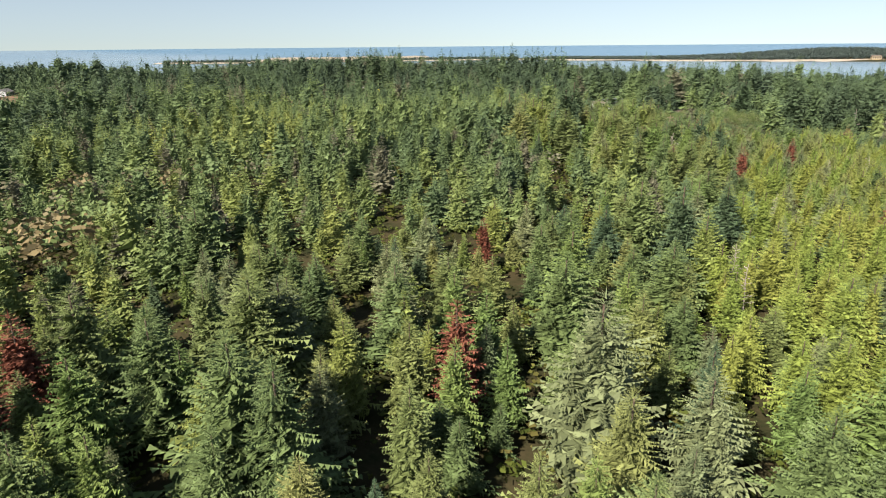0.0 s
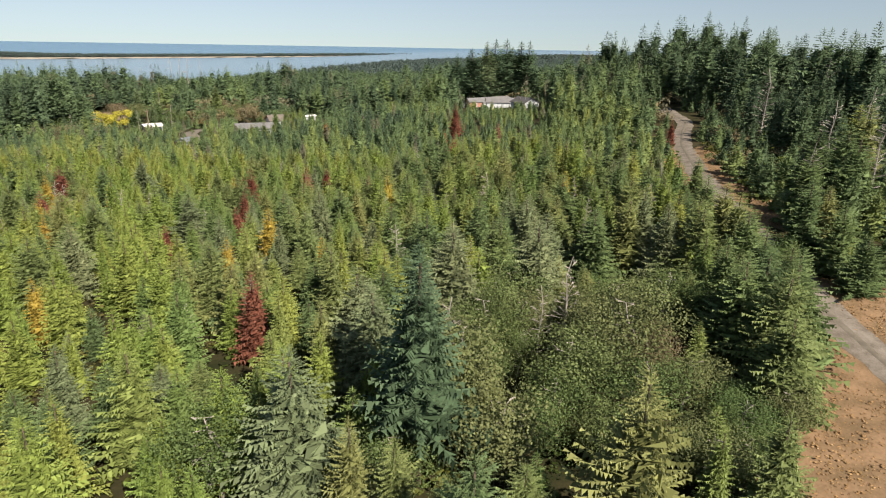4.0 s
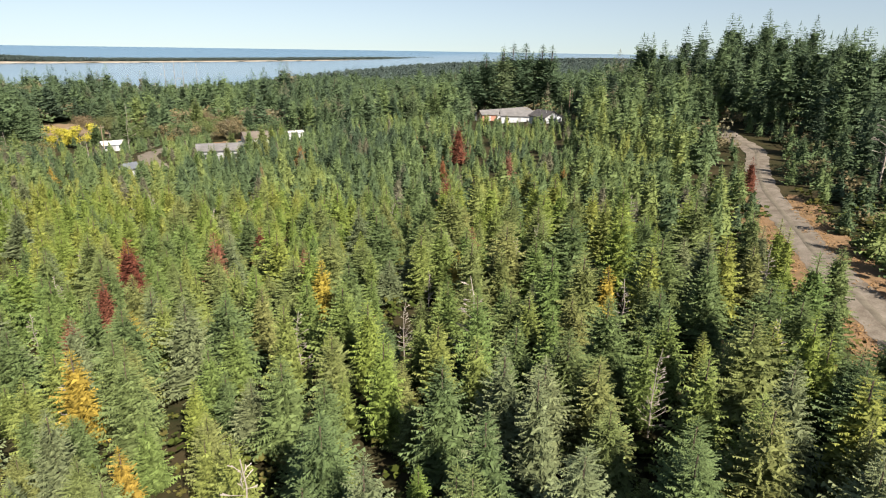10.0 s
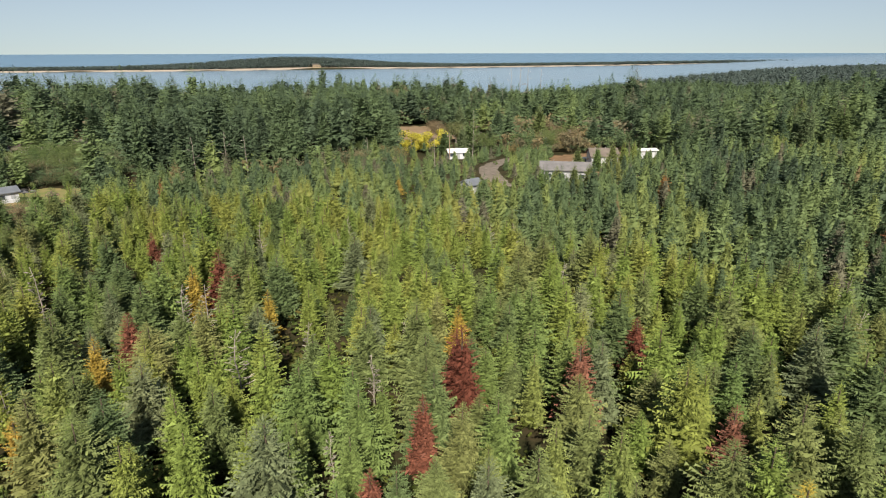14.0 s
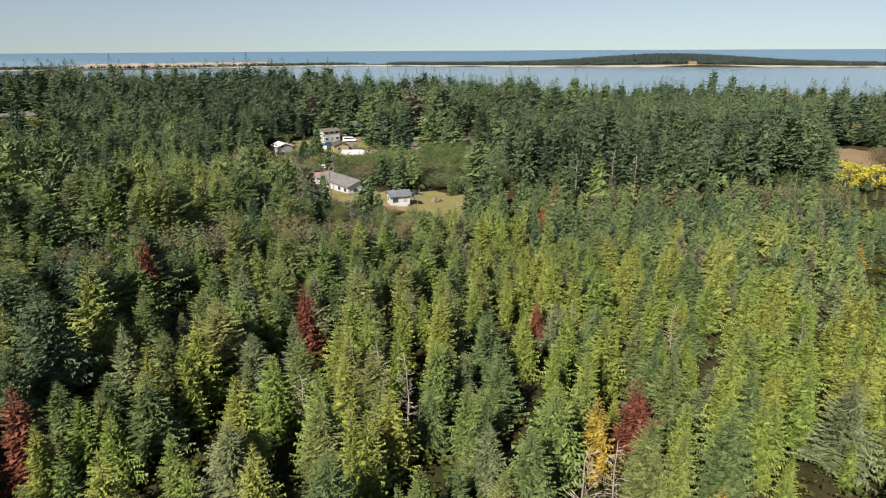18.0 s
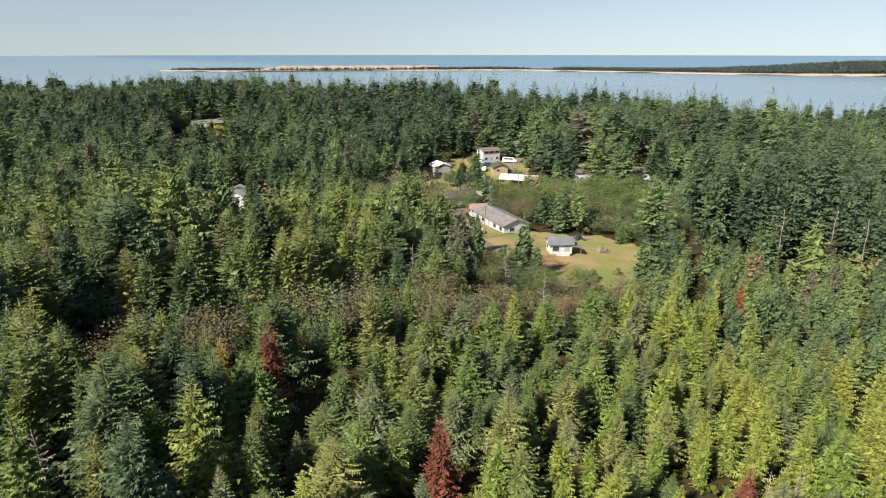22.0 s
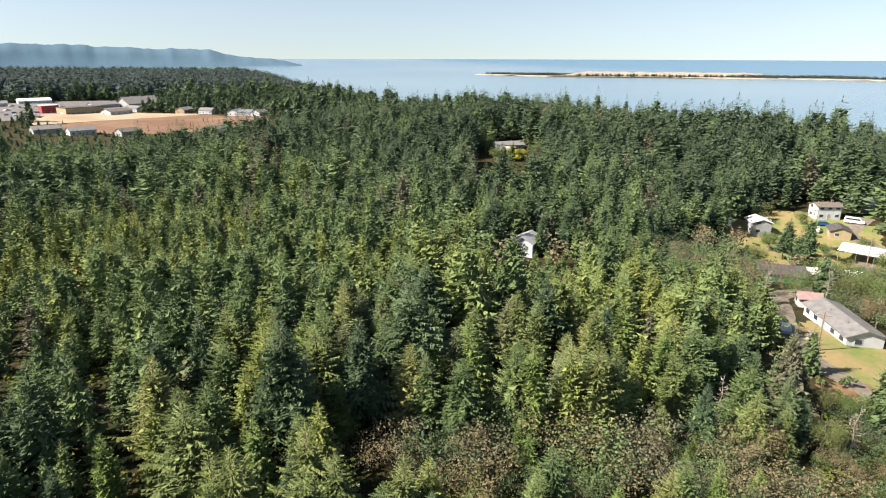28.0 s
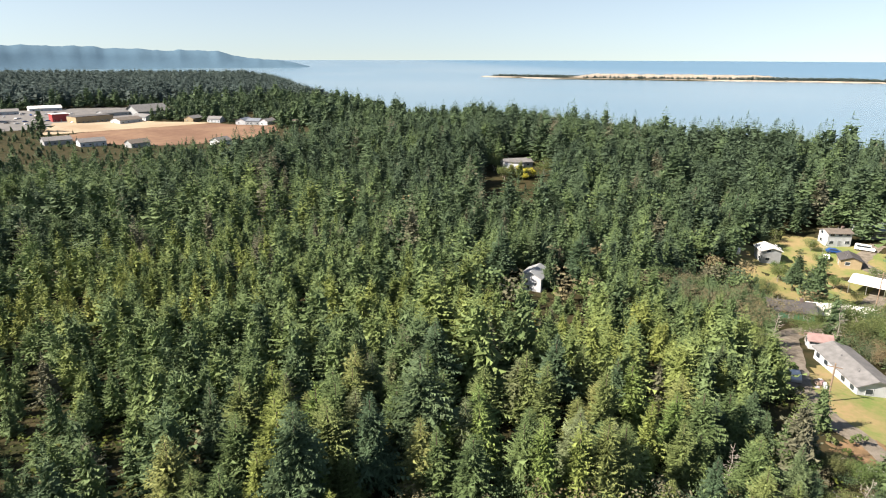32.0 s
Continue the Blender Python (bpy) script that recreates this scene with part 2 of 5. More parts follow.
def water_material():
    m = bpy.data.materials.new("bay_water")
    m.use_nodes = True
    n, l = m.node_tree.nodes, m.node_tree.links
    p = n["Principled BSDF"]
    p.inputs["Base Color"].default_value = (0.10, 0.17, 0.22, 1)
    p.inputs["Roughness"].default_value = 0.22
    p.inputs["IOR"].default_value = 1.33
    tc, w, b = n.new("ShaderNodeTexCoord"), n.new("ShaderNodeTexNoise"), n.new("ShaderNodeBump")
    w.inputs["Scale"].default_value, w.inputs["Detail"].default_value = 0.08, 6
    b.inputs["Strength"].default_value, b.inputs["Distance"].default_value = 0.25, 1.0
    far, ramp = n.new("ShaderNodeTexNoise"), n.new("ShaderNodeValToRGB")
    far.inputs["Scale"].default_value, far.inputs["Detail"].default_value = 0.0016, 4
    ramp.color_ramp.elements[0].position, ramp.color_ramp.elements[1].position = 0.4, 0.65
    ramp.color_ramp.elements[0].color, ramp.color_ramp.elements[1].color = (0.110, 0.180, 0.235, 1), (0.145, 0.210, 0.255, 1)
    l.new(tc.outputs["Object"], w.inputs["Vector"])
    l.new(tc.outputs["Object"], far.inputs["Vector"])
    l.new(far.outputs[0], ramp.inputs[0])
    # open sea beyond the spit: less mirror, reflected sky put into a deeper blue
    sep, far_y, mix, gloss = n.new("ShaderNodeSeparateXYZ"), n.new("ShaderNodeMapRange"), n.new("ShaderNodeMix"), n.new("ShaderNodeMapRange")
    far_y.inputs["From Min"].default_value, far_y.inputs["From Max"].default_value = 2500, 2900
    mix.data_type = "RGBA"
    mix.inputs[7].default_value = (0.062, 0.140, 0.215, 1)
    gloss.inputs["To Min"].default_value, gloss.inputs["To Max"].default_value = 0.5, 0.12
    l.new(tc.outputs["Object"], sep.inputs[0])
    l.new(sep.outputs[1], far_y.inputs["Value"])
    l.new(far_y.outputs[0], mix.inputs[0])
    l.new(far_y.outputs[0], gloss.inputs["Value"])
    l.new(ramp.outputs[0], mix.inputs[6])
    l.new(mix.outputs[2], p.inputs["Base Color"])
    l.new(gloss.outputs[0], p.inputs["Specular IOR Level"])
    l.new(w.outputs[0], b.inputs["Height"])
    l.new(b.outputs[0], p.inputs["Normal"])
    return m


M["water"] = water_material()

# ---- the lie of the land ----
SHORE_X = (-5000, -1700, -950, -470, -300, -130, 100, 300, 600, 1200, 5000)
SHORE_Y = (1500, 800, 600, 500, 540, 590, 640, 740, 900, 1250, 2600)
SPIT_X = (-2050, -1953, -1641, -1420, -1212, -990, -830, 0, 390, 800, 1500, 2600, 4500)
SPIT_Y = (1690, 1703, 1788, 1981, 2135, 2301, 2390, 2275, 2320, 2290, 2350, 2500, 2600)


def step(t):
    t = np.clip(t, 0, 1)
    return t * t * (3 - 2 * t)


def hump(x, y, cx, cy, sx, sy, a):
    return a * np.exp(-0.5 * (((x - cx) / sx) ** 2 + ((y - cy) / sy) ** 2))


def ground_z(x, y):
    x, y = np.asarray(x, float), np.asarray(y, float)
    z = 29.6 - 0.012 * (np.clip(y, -100, 600) - 100)
    z = z + hump(x, y, 250, 85, 75, 40, 18) + hump(x, y, 130, 40, 60, 40, 10) + hump(x, y, 70, 15, 50, 30, 3)
    z = z + hump(x, y, -60, 135, 60, 60, 9) + hump(x, y, 925, -150, 200, 80, 74) + hump(x, y, -30, 20, 70, 50, 3)
    z = z + hump(x, y, 215, 170, 60, 40, 6) + hump(x, y, 112, 195, 45, 35, 3)
    z = z - hump(x, y, -480, 210, 170, 200, 6) + hump(x, y, -280, 390, 130, 90, 12) + hump(x, y, -570, 430, 130, 60, 10) - hump(x, y, -62, 302, 40, 45, 4.0)
    z = z - 9.0 * step((x - 120) / 220) * step((y - 330) / 420)
    z = z + 0.6 * np.sin(x * 0.05 + 1) * np.cos(y * 0.043)
    z = -4 + (z + 4) * step((np.interp(x, SHORE_X, SHORE_Y) - y + 25) / 170)
    z = -4 + (z + 4) * step((x + 2200) / 220)
    off = y - np.interp(x, SPIT_X, SPIT_Y)
    spit = 8.0 * step((off + 20) / 60) * step((340 - off) / 120) * step((x + 2040) / 60)
    spit = spit + hump(x, y, 330, 2560, 260, 110, 24) * step((off + 20) / 60)
    return z + spit


def gz(x, y):
    return float(ground_z(x, y))


# ---- mesh helpers ----


def part(name, bm, mat, parent=None, label=""):
    me = bpy.data.meshes.new(name)
    bm.to_mesh(me)
    bm.free()
    me.materials.append(mat)
    ob = new(name, me)
    if parent:
        ob.parent = parent
    if label:
        ob["label"] = label
    return ob


def soup(name, verts, faces, mat, tint=None, parent=None):
    """One mesh from arrays; faces are triangles or quads."""
    me = bpy.data.meshes.new(name)
    verts, faces = np.asarray(verts, np.float32), np.asarray(faces, np.int32)
    k = faces.shape[1]
    me.vertices.add(len(verts))
    me.vertices.foreach_set("co", verts.ravel())
    me.loops.add(faces.size)
    me.loops.foreach_set("vertex_index", faces.ravel())
    me.polygons.add(len(faces))
    me.polygons.foreach_set("loop_start", np.arange(0, faces.size, k, dtype=np.int32))
    if tint is not None:
        me.attributes.new("tint", "FLOAT", "POINT").data.foreach_set("value", np.asarray(tint, np.float32))
    me.update(calc_edges=True)
    me.materials.append(mat)
    ob = new(name, me)
    if parent:
        ob.parent = parent
    return ob


def base(name, m, label, category, group="", kind=""):
    e = new(name)
    e.matrix_world = m
    return tagged(e, label, category, group, kind)


def box(bm, x0, y0, z0, x1, y1, z1, m=None):
    r = bmesh.ops.create_cube(bm, size=1.0)
    t = Matrix.Translation(((x0 + x1) / 2, (y0 + y1) / 2, (z0 + z1) / 2)) @ Matrix.Diagonal((x1 - x0, y1 - y0, z1 - z0, 1))
    bmesh.ops.transform(bm, matrix=(m @ t) if m else t, verts=r["verts"])
    return r["verts"]


def boxed(x0, y0, z0, x1, y1, z1, edge=0.0):
    bm = bmesh.new()
    box(bm, x0, y0, z0, x1, y1, z1)
    if edge:
        bmesh.ops.bevel(bm, geom=bm.edges[:], offset=edge, segments=1, affect="EDGES")
    return bm


def tube(bm, a, b, ra, rb, seg=6):
    a, b = Vector(a), Vector(b)
    q = (b - a).to_track_quat("Z", "Y").to_matrix().to_4x4()
    r = bmesh.ops.create_cone(bm, cap_ends=True, segments=seg, radius1=ra, radius2=max(rb, 0.004), depth=(b - a).length)
    bmesh.ops.transform(bm, matrix=Matrix.Translation((a + b) / 2) @ q, verts=r["verts"])


def prism(profile, y0, y1):
    """A closed side profile of (x, z) drawn out from y0 to y1."""
    bm = bmesh.new()
    f = [bm.verts.new((x, y0, z)) for x, z in profile]
    g = [bm.verts.new((x, y1, z)) for x, z in profile]
    n = len(profile)
    bm.faces.new(f)
    bm.faces.new(g[::-1])
    for i in range(n):
        bm.faces.new((f[(i + 1) % n], f[i], g[i], g[(i + 1) % n]))
    bmesh.ops.recalc_face_normals(bm, faces=bm.faces[:])
    return bm


# ---- ground, water, roads ----
CX, CY = 20.0, 80.0


def polar_sheet(name, mat, height, r0=0.0, r1=4850.0, rings=170, segs=288, grow=1.042, first=3.0):
    rad = np.cumsum(first * grow ** np.arange(rings))
    rad = r0 + rad * (r1 - r0) / rad[-1]
    ang = np.linspace(0, 2 * math.pi, segs, endpoint=False)
    x = CX + np.outer(rad, np.sin(ang)).ravel()
    y = CY + np.outer(rad, np.cos(ang)).ravel()
    v = np.c_[x, y, height(x, y)]
    i, j = np.meshgrid(np.arange(rings - 1), np.arange(segs), indexing="ij")
    a, b = i * segs + j, i * segs + (j + 1) % segs
    f = np.stack([a, a + segs, b + segs, b], -1).reshape(-1, 4)
    c = len(v)
    v = np.r_[v, [[CX, CY, float(height(CX, CY))]]]
    ring = np.arange(segs)
    cap = np.stack([np.full(segs, c), ring, (ring + 1) % segs, (ring + 1) % segs], -1)[:, :3]
    tri = np.r_[np.c_[f[:, 0], f[:, 1], f[:, 2]], np.c_[f[:, 0], f[:, 2], f[:, 3]], cap]
    ob = soup(name, v, tri, mat)
    ob.data.polygons.foreach_set("use_smooth", np.ones(len(ob.data.polygons), bool))
    return ob


def sea_z(x, y):
    r = np.hypot(np.asarray(x) - CX, np.asarray(y) - CY)
    return 44.0 * np.clip((r - 2900) / 1950, 0, 1) ** 1.6


def land_z(x, y):
    r = np.hypot(np.asarray(x) - CX, np.asarray(y) - CY)
    return ground_z(x, y) + np.where(ground_z(x, y) > 3, 12.0 * np.clip((r - 2900) / 1950, 0, 1), -6 * (r > 2900))


tagged(polar_sheet("ground", M["duff"], land_z), "brown and green forest floor over gently rolling land", "ground", kind="structure")
tagged(polar_sheet("water", M["water"], sea_z, r0=250.0, rings=60, grow=1.06), "calm pale blue bay and open ocean beyond", "water", kind="structure")


def ribbon(name, line, width, mat, label, up=0.06):
    pts = np.array(line, float)
    d = np.r_[0, np.cumsum(np.hypot(*np.diff(pts, axis=0).T))]
    s = np.linspace(0, d[-1], int(d[-1] / 1.2) + 2)
    x, y = np.interp(s, d, pts[:, 0]), np.interp(s, d, pts[:, 1])
    for _ in range(6):
        x[1:-1], y[1:-1] = (x[:-2] + 2 * x[1:-1] + x[2:]) / 4, (y[:-2] + 2 * y[1:-1] + y[2:]) / 4
    tx, ty = np.gradient(x), np.gradient(y)
    n = np.hypot(tx, ty)
    rows = []
    rng = np.random.RandomState(4)
    for k in np.linspace(-1, 1, 5):
        w = k * (width / 2) * (1 + (0.25 * (rng.rand(len(x)) - 0.5) if abs(k) == 1 else 0))
        px, py = x - ty / n * w, y + tx / n * w
        rows.append(np.c_[px, py, ground_z(px, py) + up - 0.05 * (abs(k) == 1)])
    v, m = np.concatenate(rows), len(x)
    a = (np.arange(4)[:, None] * m + np.arange(m - 1)).ravel()
    ob = soup(name, v, np.stack([a, a + 1, a + m + 1, a + m], -1), mat)
    return tagged(ob, label, "road", kind="structure")


def patch(name, outline, mat, label, category, up=0.05, rings=9, ragged=0.1):
    """A sheet laid on the ground inside an outline, with a ragged edge."""
    o = np.array(outline, float)
    c = o.mean(0)
    o = np.r_[o, o[:1]]
    d = np.r_[0, np.cumsum(np.hypot(*np.diff(o, axis=0).T))]
    s = np.linspace(0, d[-1], 97)[:-1]
    e = np.c_[np.interp(s, d, o[:, 0]), np.interp(s, d, o[:, 1])]
    rng = np.random.RandomState(len(name) + 7)
    e = c + (e - c) * (1 + ragged * (rng.rand(96, 1) - 0.5))
    v = [np.r_[c, gz(*c) + up]]
    for k in range(1, rings + 1):
        p = c + (e - c) * (k / rings)
        v.extend(np.c_[p, ground_z(p[:, 0], p[:, 1]) + (up if k < rings else up - 0.04)])
    f = []
    for j in range(96):
        n = (j + 1) % 96
        f.append((0, 1 + j, 1 + n))
        for k in range(rings - 1):
            a, b = 1 + k * 96, 1 + (k + 1) * 96
            f += [(a + j, b + j, b + n), (a + j, b + n, a + n)]
    ob = soup(name, v, f, mat)
    return tagged(ob, label, category, kind="structure")


ROAD = [(18, -2), (34, 9), (44.3, 17.5), (50, 21.3), (54.2, 24.6), (75.2, 37.4), (85, 42.9), (98, 49.8), (122.8, 60.5), (140, 66), (152, 69), (172, 82)]
DRIVE = [(122, 236), (112, 226), (104, 214), (98.8, 200), (96, 188)]
LANE = [(-6, 209), (-14, 216), (-22, 218.5), (-29, 224.5), (-33, 231), (-38, 240), (-44, 250), (-40, 275), (-48, 318), (-60, 325), (-62, 345)]
CLEAR = [(26, 20), (30, 29), (38, 27.5), (46, 28), (54, 31), (66, 28), (64, 18), (50, 6), (36, 2)]
BARE = [(76, 9), (84, 20), (97, 20), (104, 12), (92, 2)]
VERGE = [(74, 32), (86, 36), (104, 47), (118, 53), (126, 64), (110, 62), (94, 53), (76, 43)]
LAWN = [(-33, 240), (-16, 239), (-4, 244), (6, 240), (12, 228), (10, 212), (4, 204), (-10, 205), (-17, 216), (-30, 228)]
YARD = [(-62, 274), (-38, 282), (-30, 300), (-36, 312), (-48, 322), (-56, 340), (-82, 336), (-90, 304), (-76, 284)]
DIRT = [(110, 192), (126, 186), (140, 205), (162, 225), (160, 238), (138, 238), (126, 222)]
MEADOW = [(104, 292), (128, 294), (138, 350), (126, 362), (106, 345)]
FIELD = [(-560, 140), (-600, 215), (-590, 275), (-534, 313), (-485, 300), (-450, 250), (-470, 195), (-507, 160)]
STUBBLE = [(-570, 136), (-655, 150), (-640, 226), (-592, 276), (-586, 220)]
LOT = [(-604, 100), (-770, 90), (-800, 160), (-775, 262), (-720, 278), (-662, 246), (-604, 160)]
patch("clearing_ground", CLEAR, M["drydirt"], "rust-brown dry grass and bare dirt clearing", "clearing", 0.04, ragged=0.2)
patch("bare_ground", BARE, M["drydirt"], "bare reddish dirt opening among trees", "clearing", 0.04, ragged=0.25)
patch("road_verge", VERGE, M["drydirt"], "dry brown verge beside the gravel road", "verge", 0.03, ragged=0.25)
patch("lawn", LAWN, M["lawn"], "patchy dry lawn round a cabin and long house", "lawn", 0.05, ragged=0.12)
patch("bare_patch", [(-18, 209), (-8, 206), (-3, 214), (-8, 221), (-17, 218)], M["drydirt"], "bare brown dirt with scrap beside the cabin", "yard", 0.10, ragged=0.3)
patch("yard_ground", YARD, M["lawn"], "dry yard between the houses", "yard", 0.04, ragged=0.15)
patch("dirt_yard", DIRT, M["drydirt"], "bare dirt yard beside buildings", "yard", 0.05, ragged=0.15)
patch("meadow", MEADOW, M["meadow"], "small tan dry meadow among trees", "meadow", 0.06, ragged=0.2)
patch("field", FIELD, M["field"], "mown reddish-brown field beside the town", "field", 0.3, rings=14, ragged=0.04)
patch("stubble_field", STUBBLE, M["stubble"], "pale mown stubble beside the brown field", "field", 0.45, rings=10, ragged=0.04)
patch("car_park", LOT, M["asphalt"], "pale asphalt car park in the town", "car park", 0.3, rings=10, ragged=0.05)
ribbon("gravel_road", ROAD, 3.6, M["gravel"], "pale gravel forest road curving uphill", 0.10)
ribbon("grass_strip", ROAD, 0.7, M["roadcentre"], "dry grass strip between the wheel ruts", 0.14)
ribbon("driveway", DRIVE, 5.0, M["gravel"], "pale gravel driveway", 0.12)
ribbon("lane", LANE, 4.5, M["gravel"], "gravel lane past the houses", 0.12)

# ---- tree forms, one metre tall, to be scaled ----


def conifer_form(seed, radius, taper, whorls, arms, teeth, low=0.03, droop=0.3, ragged=0.25, core=0.0, full=0.15, blade=1.0):
    """A conifer crown: tiers of boughs, each one a feathered spray with a ridge along its axis and twigs to both sides."""
    rng = np.random.RandomState(seed)
    ph = rng.rand(4) * 6.283

    def girth(h, a):
        lobe = 1 + ragged * (0.5 * np.sin(2 * a + ph[0] + 5 * h) + 0.45 * np.sin(3 * a + ph[1] - 11 * h) + 0.35 * np.sin(a + ph[2] + 17 * h))
        return radius * np.maximum(1 - h, 0) ** taper * np.minimum(1, 0.55 + (h - low) / 0.25) * lobe + 0.006

    up = np.array([0, 0, 1.0])
    nb = whorls * arms
    k = np.arange(nb)
    tier = (k // arms + 0.5 + 0.55 * (rng.rand(nb) - 0.5)) / whorls
    h = low + (0.965 - low) * np.clip(tier, 0, 1) ** 0.86
    a = (k % arms + 0.8 * (rng.rand(nb) - 0.5)) * 6.283 / arms + (k // arms) * 2.4
    L = girth(h, a) * (0.72 + 0.5 * rng.rand(nb))
    rise = np.interp(h, (0.0, 0.5, 0.8, 1.0), (-droop, -0.7 * droop, 0.0, 0.45)) + 0.22 * (rng.rand(nb) - 0.5)
    curl = 0.28 * (0.4 + rng.rand(nb)) * (h < 0.8)
    out = np.c_[np.cos(a), np.sin(a), np.zeros(nb)]
    side = np.c_[-np.sin(a), np.cos(a), np.zeros(nb)]
    roll = 0.9 * (rng.rand(nb) - 0.5)
    stem = np.c_[0 * h, 0 * h, h]
    sweep = 0.3 * (rng.rand(nb) - 0.5)

    def axis(t):
        """Points along every bough at t (bough, place)."""
        lift = (rise[:, None] * t + curl[:, None] * t ** 2) * L[:, None]
        return stem[:, None] + out[:, None] * (L[:, None] * t)[..., None] + side[:, None] * (sweep[:, None] * L[:, None] * t ** 2)[..., None] + up * lift[..., None]

    t = np.linspace(0.16, 1.0, teeth + 1)[None] + np.zeros((nb, 1))
    t[:, 1:-1] += (rng.rand(nb, teeth - 1) - 0.5) * 0.5 / teeth
    ridge = axis(t)
    tm = (t[:, :-1] + t[:, 1:]) / 2
    tips = []
    for sgn in (-1, 1):
        ell = L[:, None] * full * (0.22 + 0.9 * tm * (1.12 - tm) * 2.1) * (0.5 + 0.9 * rng.rand(nb, teeth))
        ahead = 0.55 + 0.5 * rng.rand(nb, teeth)
        fall = -0.75 + 1.0 * (rng.rand(nb, teeth) - 0.5) + sgn * roll[:, None]
        tips.append((ridge[:, :-1] + ridge[:, 1:]) / 2 + (side[:, None] * sgn + out[:, None] * ahead[..., None] + up * fall[..., None]) * ell[..., None])
    # every twig a slim blade of its own, with a gap to the next
    foot, ahead = ridge[:, :-1], ridge[:, :-1] + (ridge[:, 1:] - ridge[:, :-1]) * blade
    v = [np.concatenate([np.stack([foot, tips[0], ahead], 2), np.stack([foot, ahead, tips[1]], 2)], 1).reshape(-1, 3)]
    at = len(v[0])
    f = [np.arange(at).reshape(-1, 3)]
    # the leader and its upright shoots
    q = 4
    aq = np.arange(q) * 1.57 + rng.rand()
    z0 = np.array([0.93, 0.90, 0.87, 0.84])
    d = np.c_[np.cos(aq), np.sin(aq), 0 * aq]
    w = np.c_[-np.sin(aq), np.cos(aq), 0 * aq] * 0.006
    foot = up * z0[:, None]
    tip = foot + d * np.array([0.0, 0.03, 0.04, 0.05])[:, None] * radius / 0.25 + up * np.array([0.07, 0.05, 0.045, 0.04])[:, None]
    v.append(np.stack([foot - w, foot + w, tip], 1).reshape(-1, 3))
    f.append(at + np.arange(q)[:, None] * 3 + [0, 1, 2])
    at += 3 * q
    if core:
        # the dense inner crown: loose sprays that close it round the stem
        rings, sides = (whorls + 2, 22) if teeth > 4 else (max(5, int(whorls * 0.8)), 11 if teeth == 4 else 5)
        hz = low + 0.02 + (0.74 - low) * np.linspace(0, 1, rings)
        i, j = np.meshgrid(np.arange(rings), np.arange(sides), indexing="ij")
        an = j * 6.283 / sides + i * 0.45
        r = girth(hz[i], an) * core * (1 - 0.55 * hz[i] ** 2) * (0.65 + 0.7 * rng.rand(rings, sides))
        c = np.stack([np.cos(an) * r, np.sin(an) * r, hz[i] + (rng.rand(rings, sides) - 0.5) * 0.5 / rings], -1).reshape(-1, 3)
        p = (i[:-1] * sides + j[:-1]).ravel()
        q = (i[:-1] * sides + (j[:-1] + 1) % sides).ravel()
        shell = np.concatenate([np.c_[p, q, q + sides], np.c_[p, q + sides, p + sides]])
        loose = 0.05 if teeth > 4 else 0.06
        c = c[shell.ravel()] + rng.normal(size=(shell.size, 3)) * [loose * radius, loose * radius, 0.010]
        v.append(c)
        f.append(at + np.arange(len(c)).reshape(-1, 3))
    return np.concatenate(v), np.concatenate(f)


def leafy_form(seed, count, leaf=0.045, blobs=7, wide=0.36, low=0.25):
    """A broad crown: many small leaf clumps in uneven lobes, with gaps."""
    rng = np.random.RandomState(seed)
    c = np.c_[(rng.rand(blobs, 2) - 0.5) * wide * 1.5, low + 0.18 + rng.rand(blobs) * (0.82 - low - 0.18)]
    r = 0.13 + 0.13 * rng.rand(blobs)
    pick = rng.randint(0, blobs, count)
    d = rng.normal(size=(count, 3))
    d /= np.linalg.norm(d, axis=1)[:, None]
    p = c[pick] + d * r[pick][:, None] * (0.55 + 0.5 * rng.rand(count, 1))
    p[:, 2] = np.clip(p[:, 2], 0.04, 1.0)
    a = rng.normal(size=(count, 3))
    a /= np.linalg.norm(a, axis=1)[:, None]
    b = np.cross(a, d) + 1e-3
    b /= np.linalg.norm(b, axis=1)[:, None]
    s = leaf * (0.6 + 0.9 * rng.rand(count, 1))
    v = np.stack([p + a * s, p + b * s, p - a * s * 0.8, p - b * s], 1).reshape(-1, 3)
    o = np.arange(count)[:, None] * 4
    return v, np.concatenate([o + [0, 1, 2], o + [0, 2, 3]])


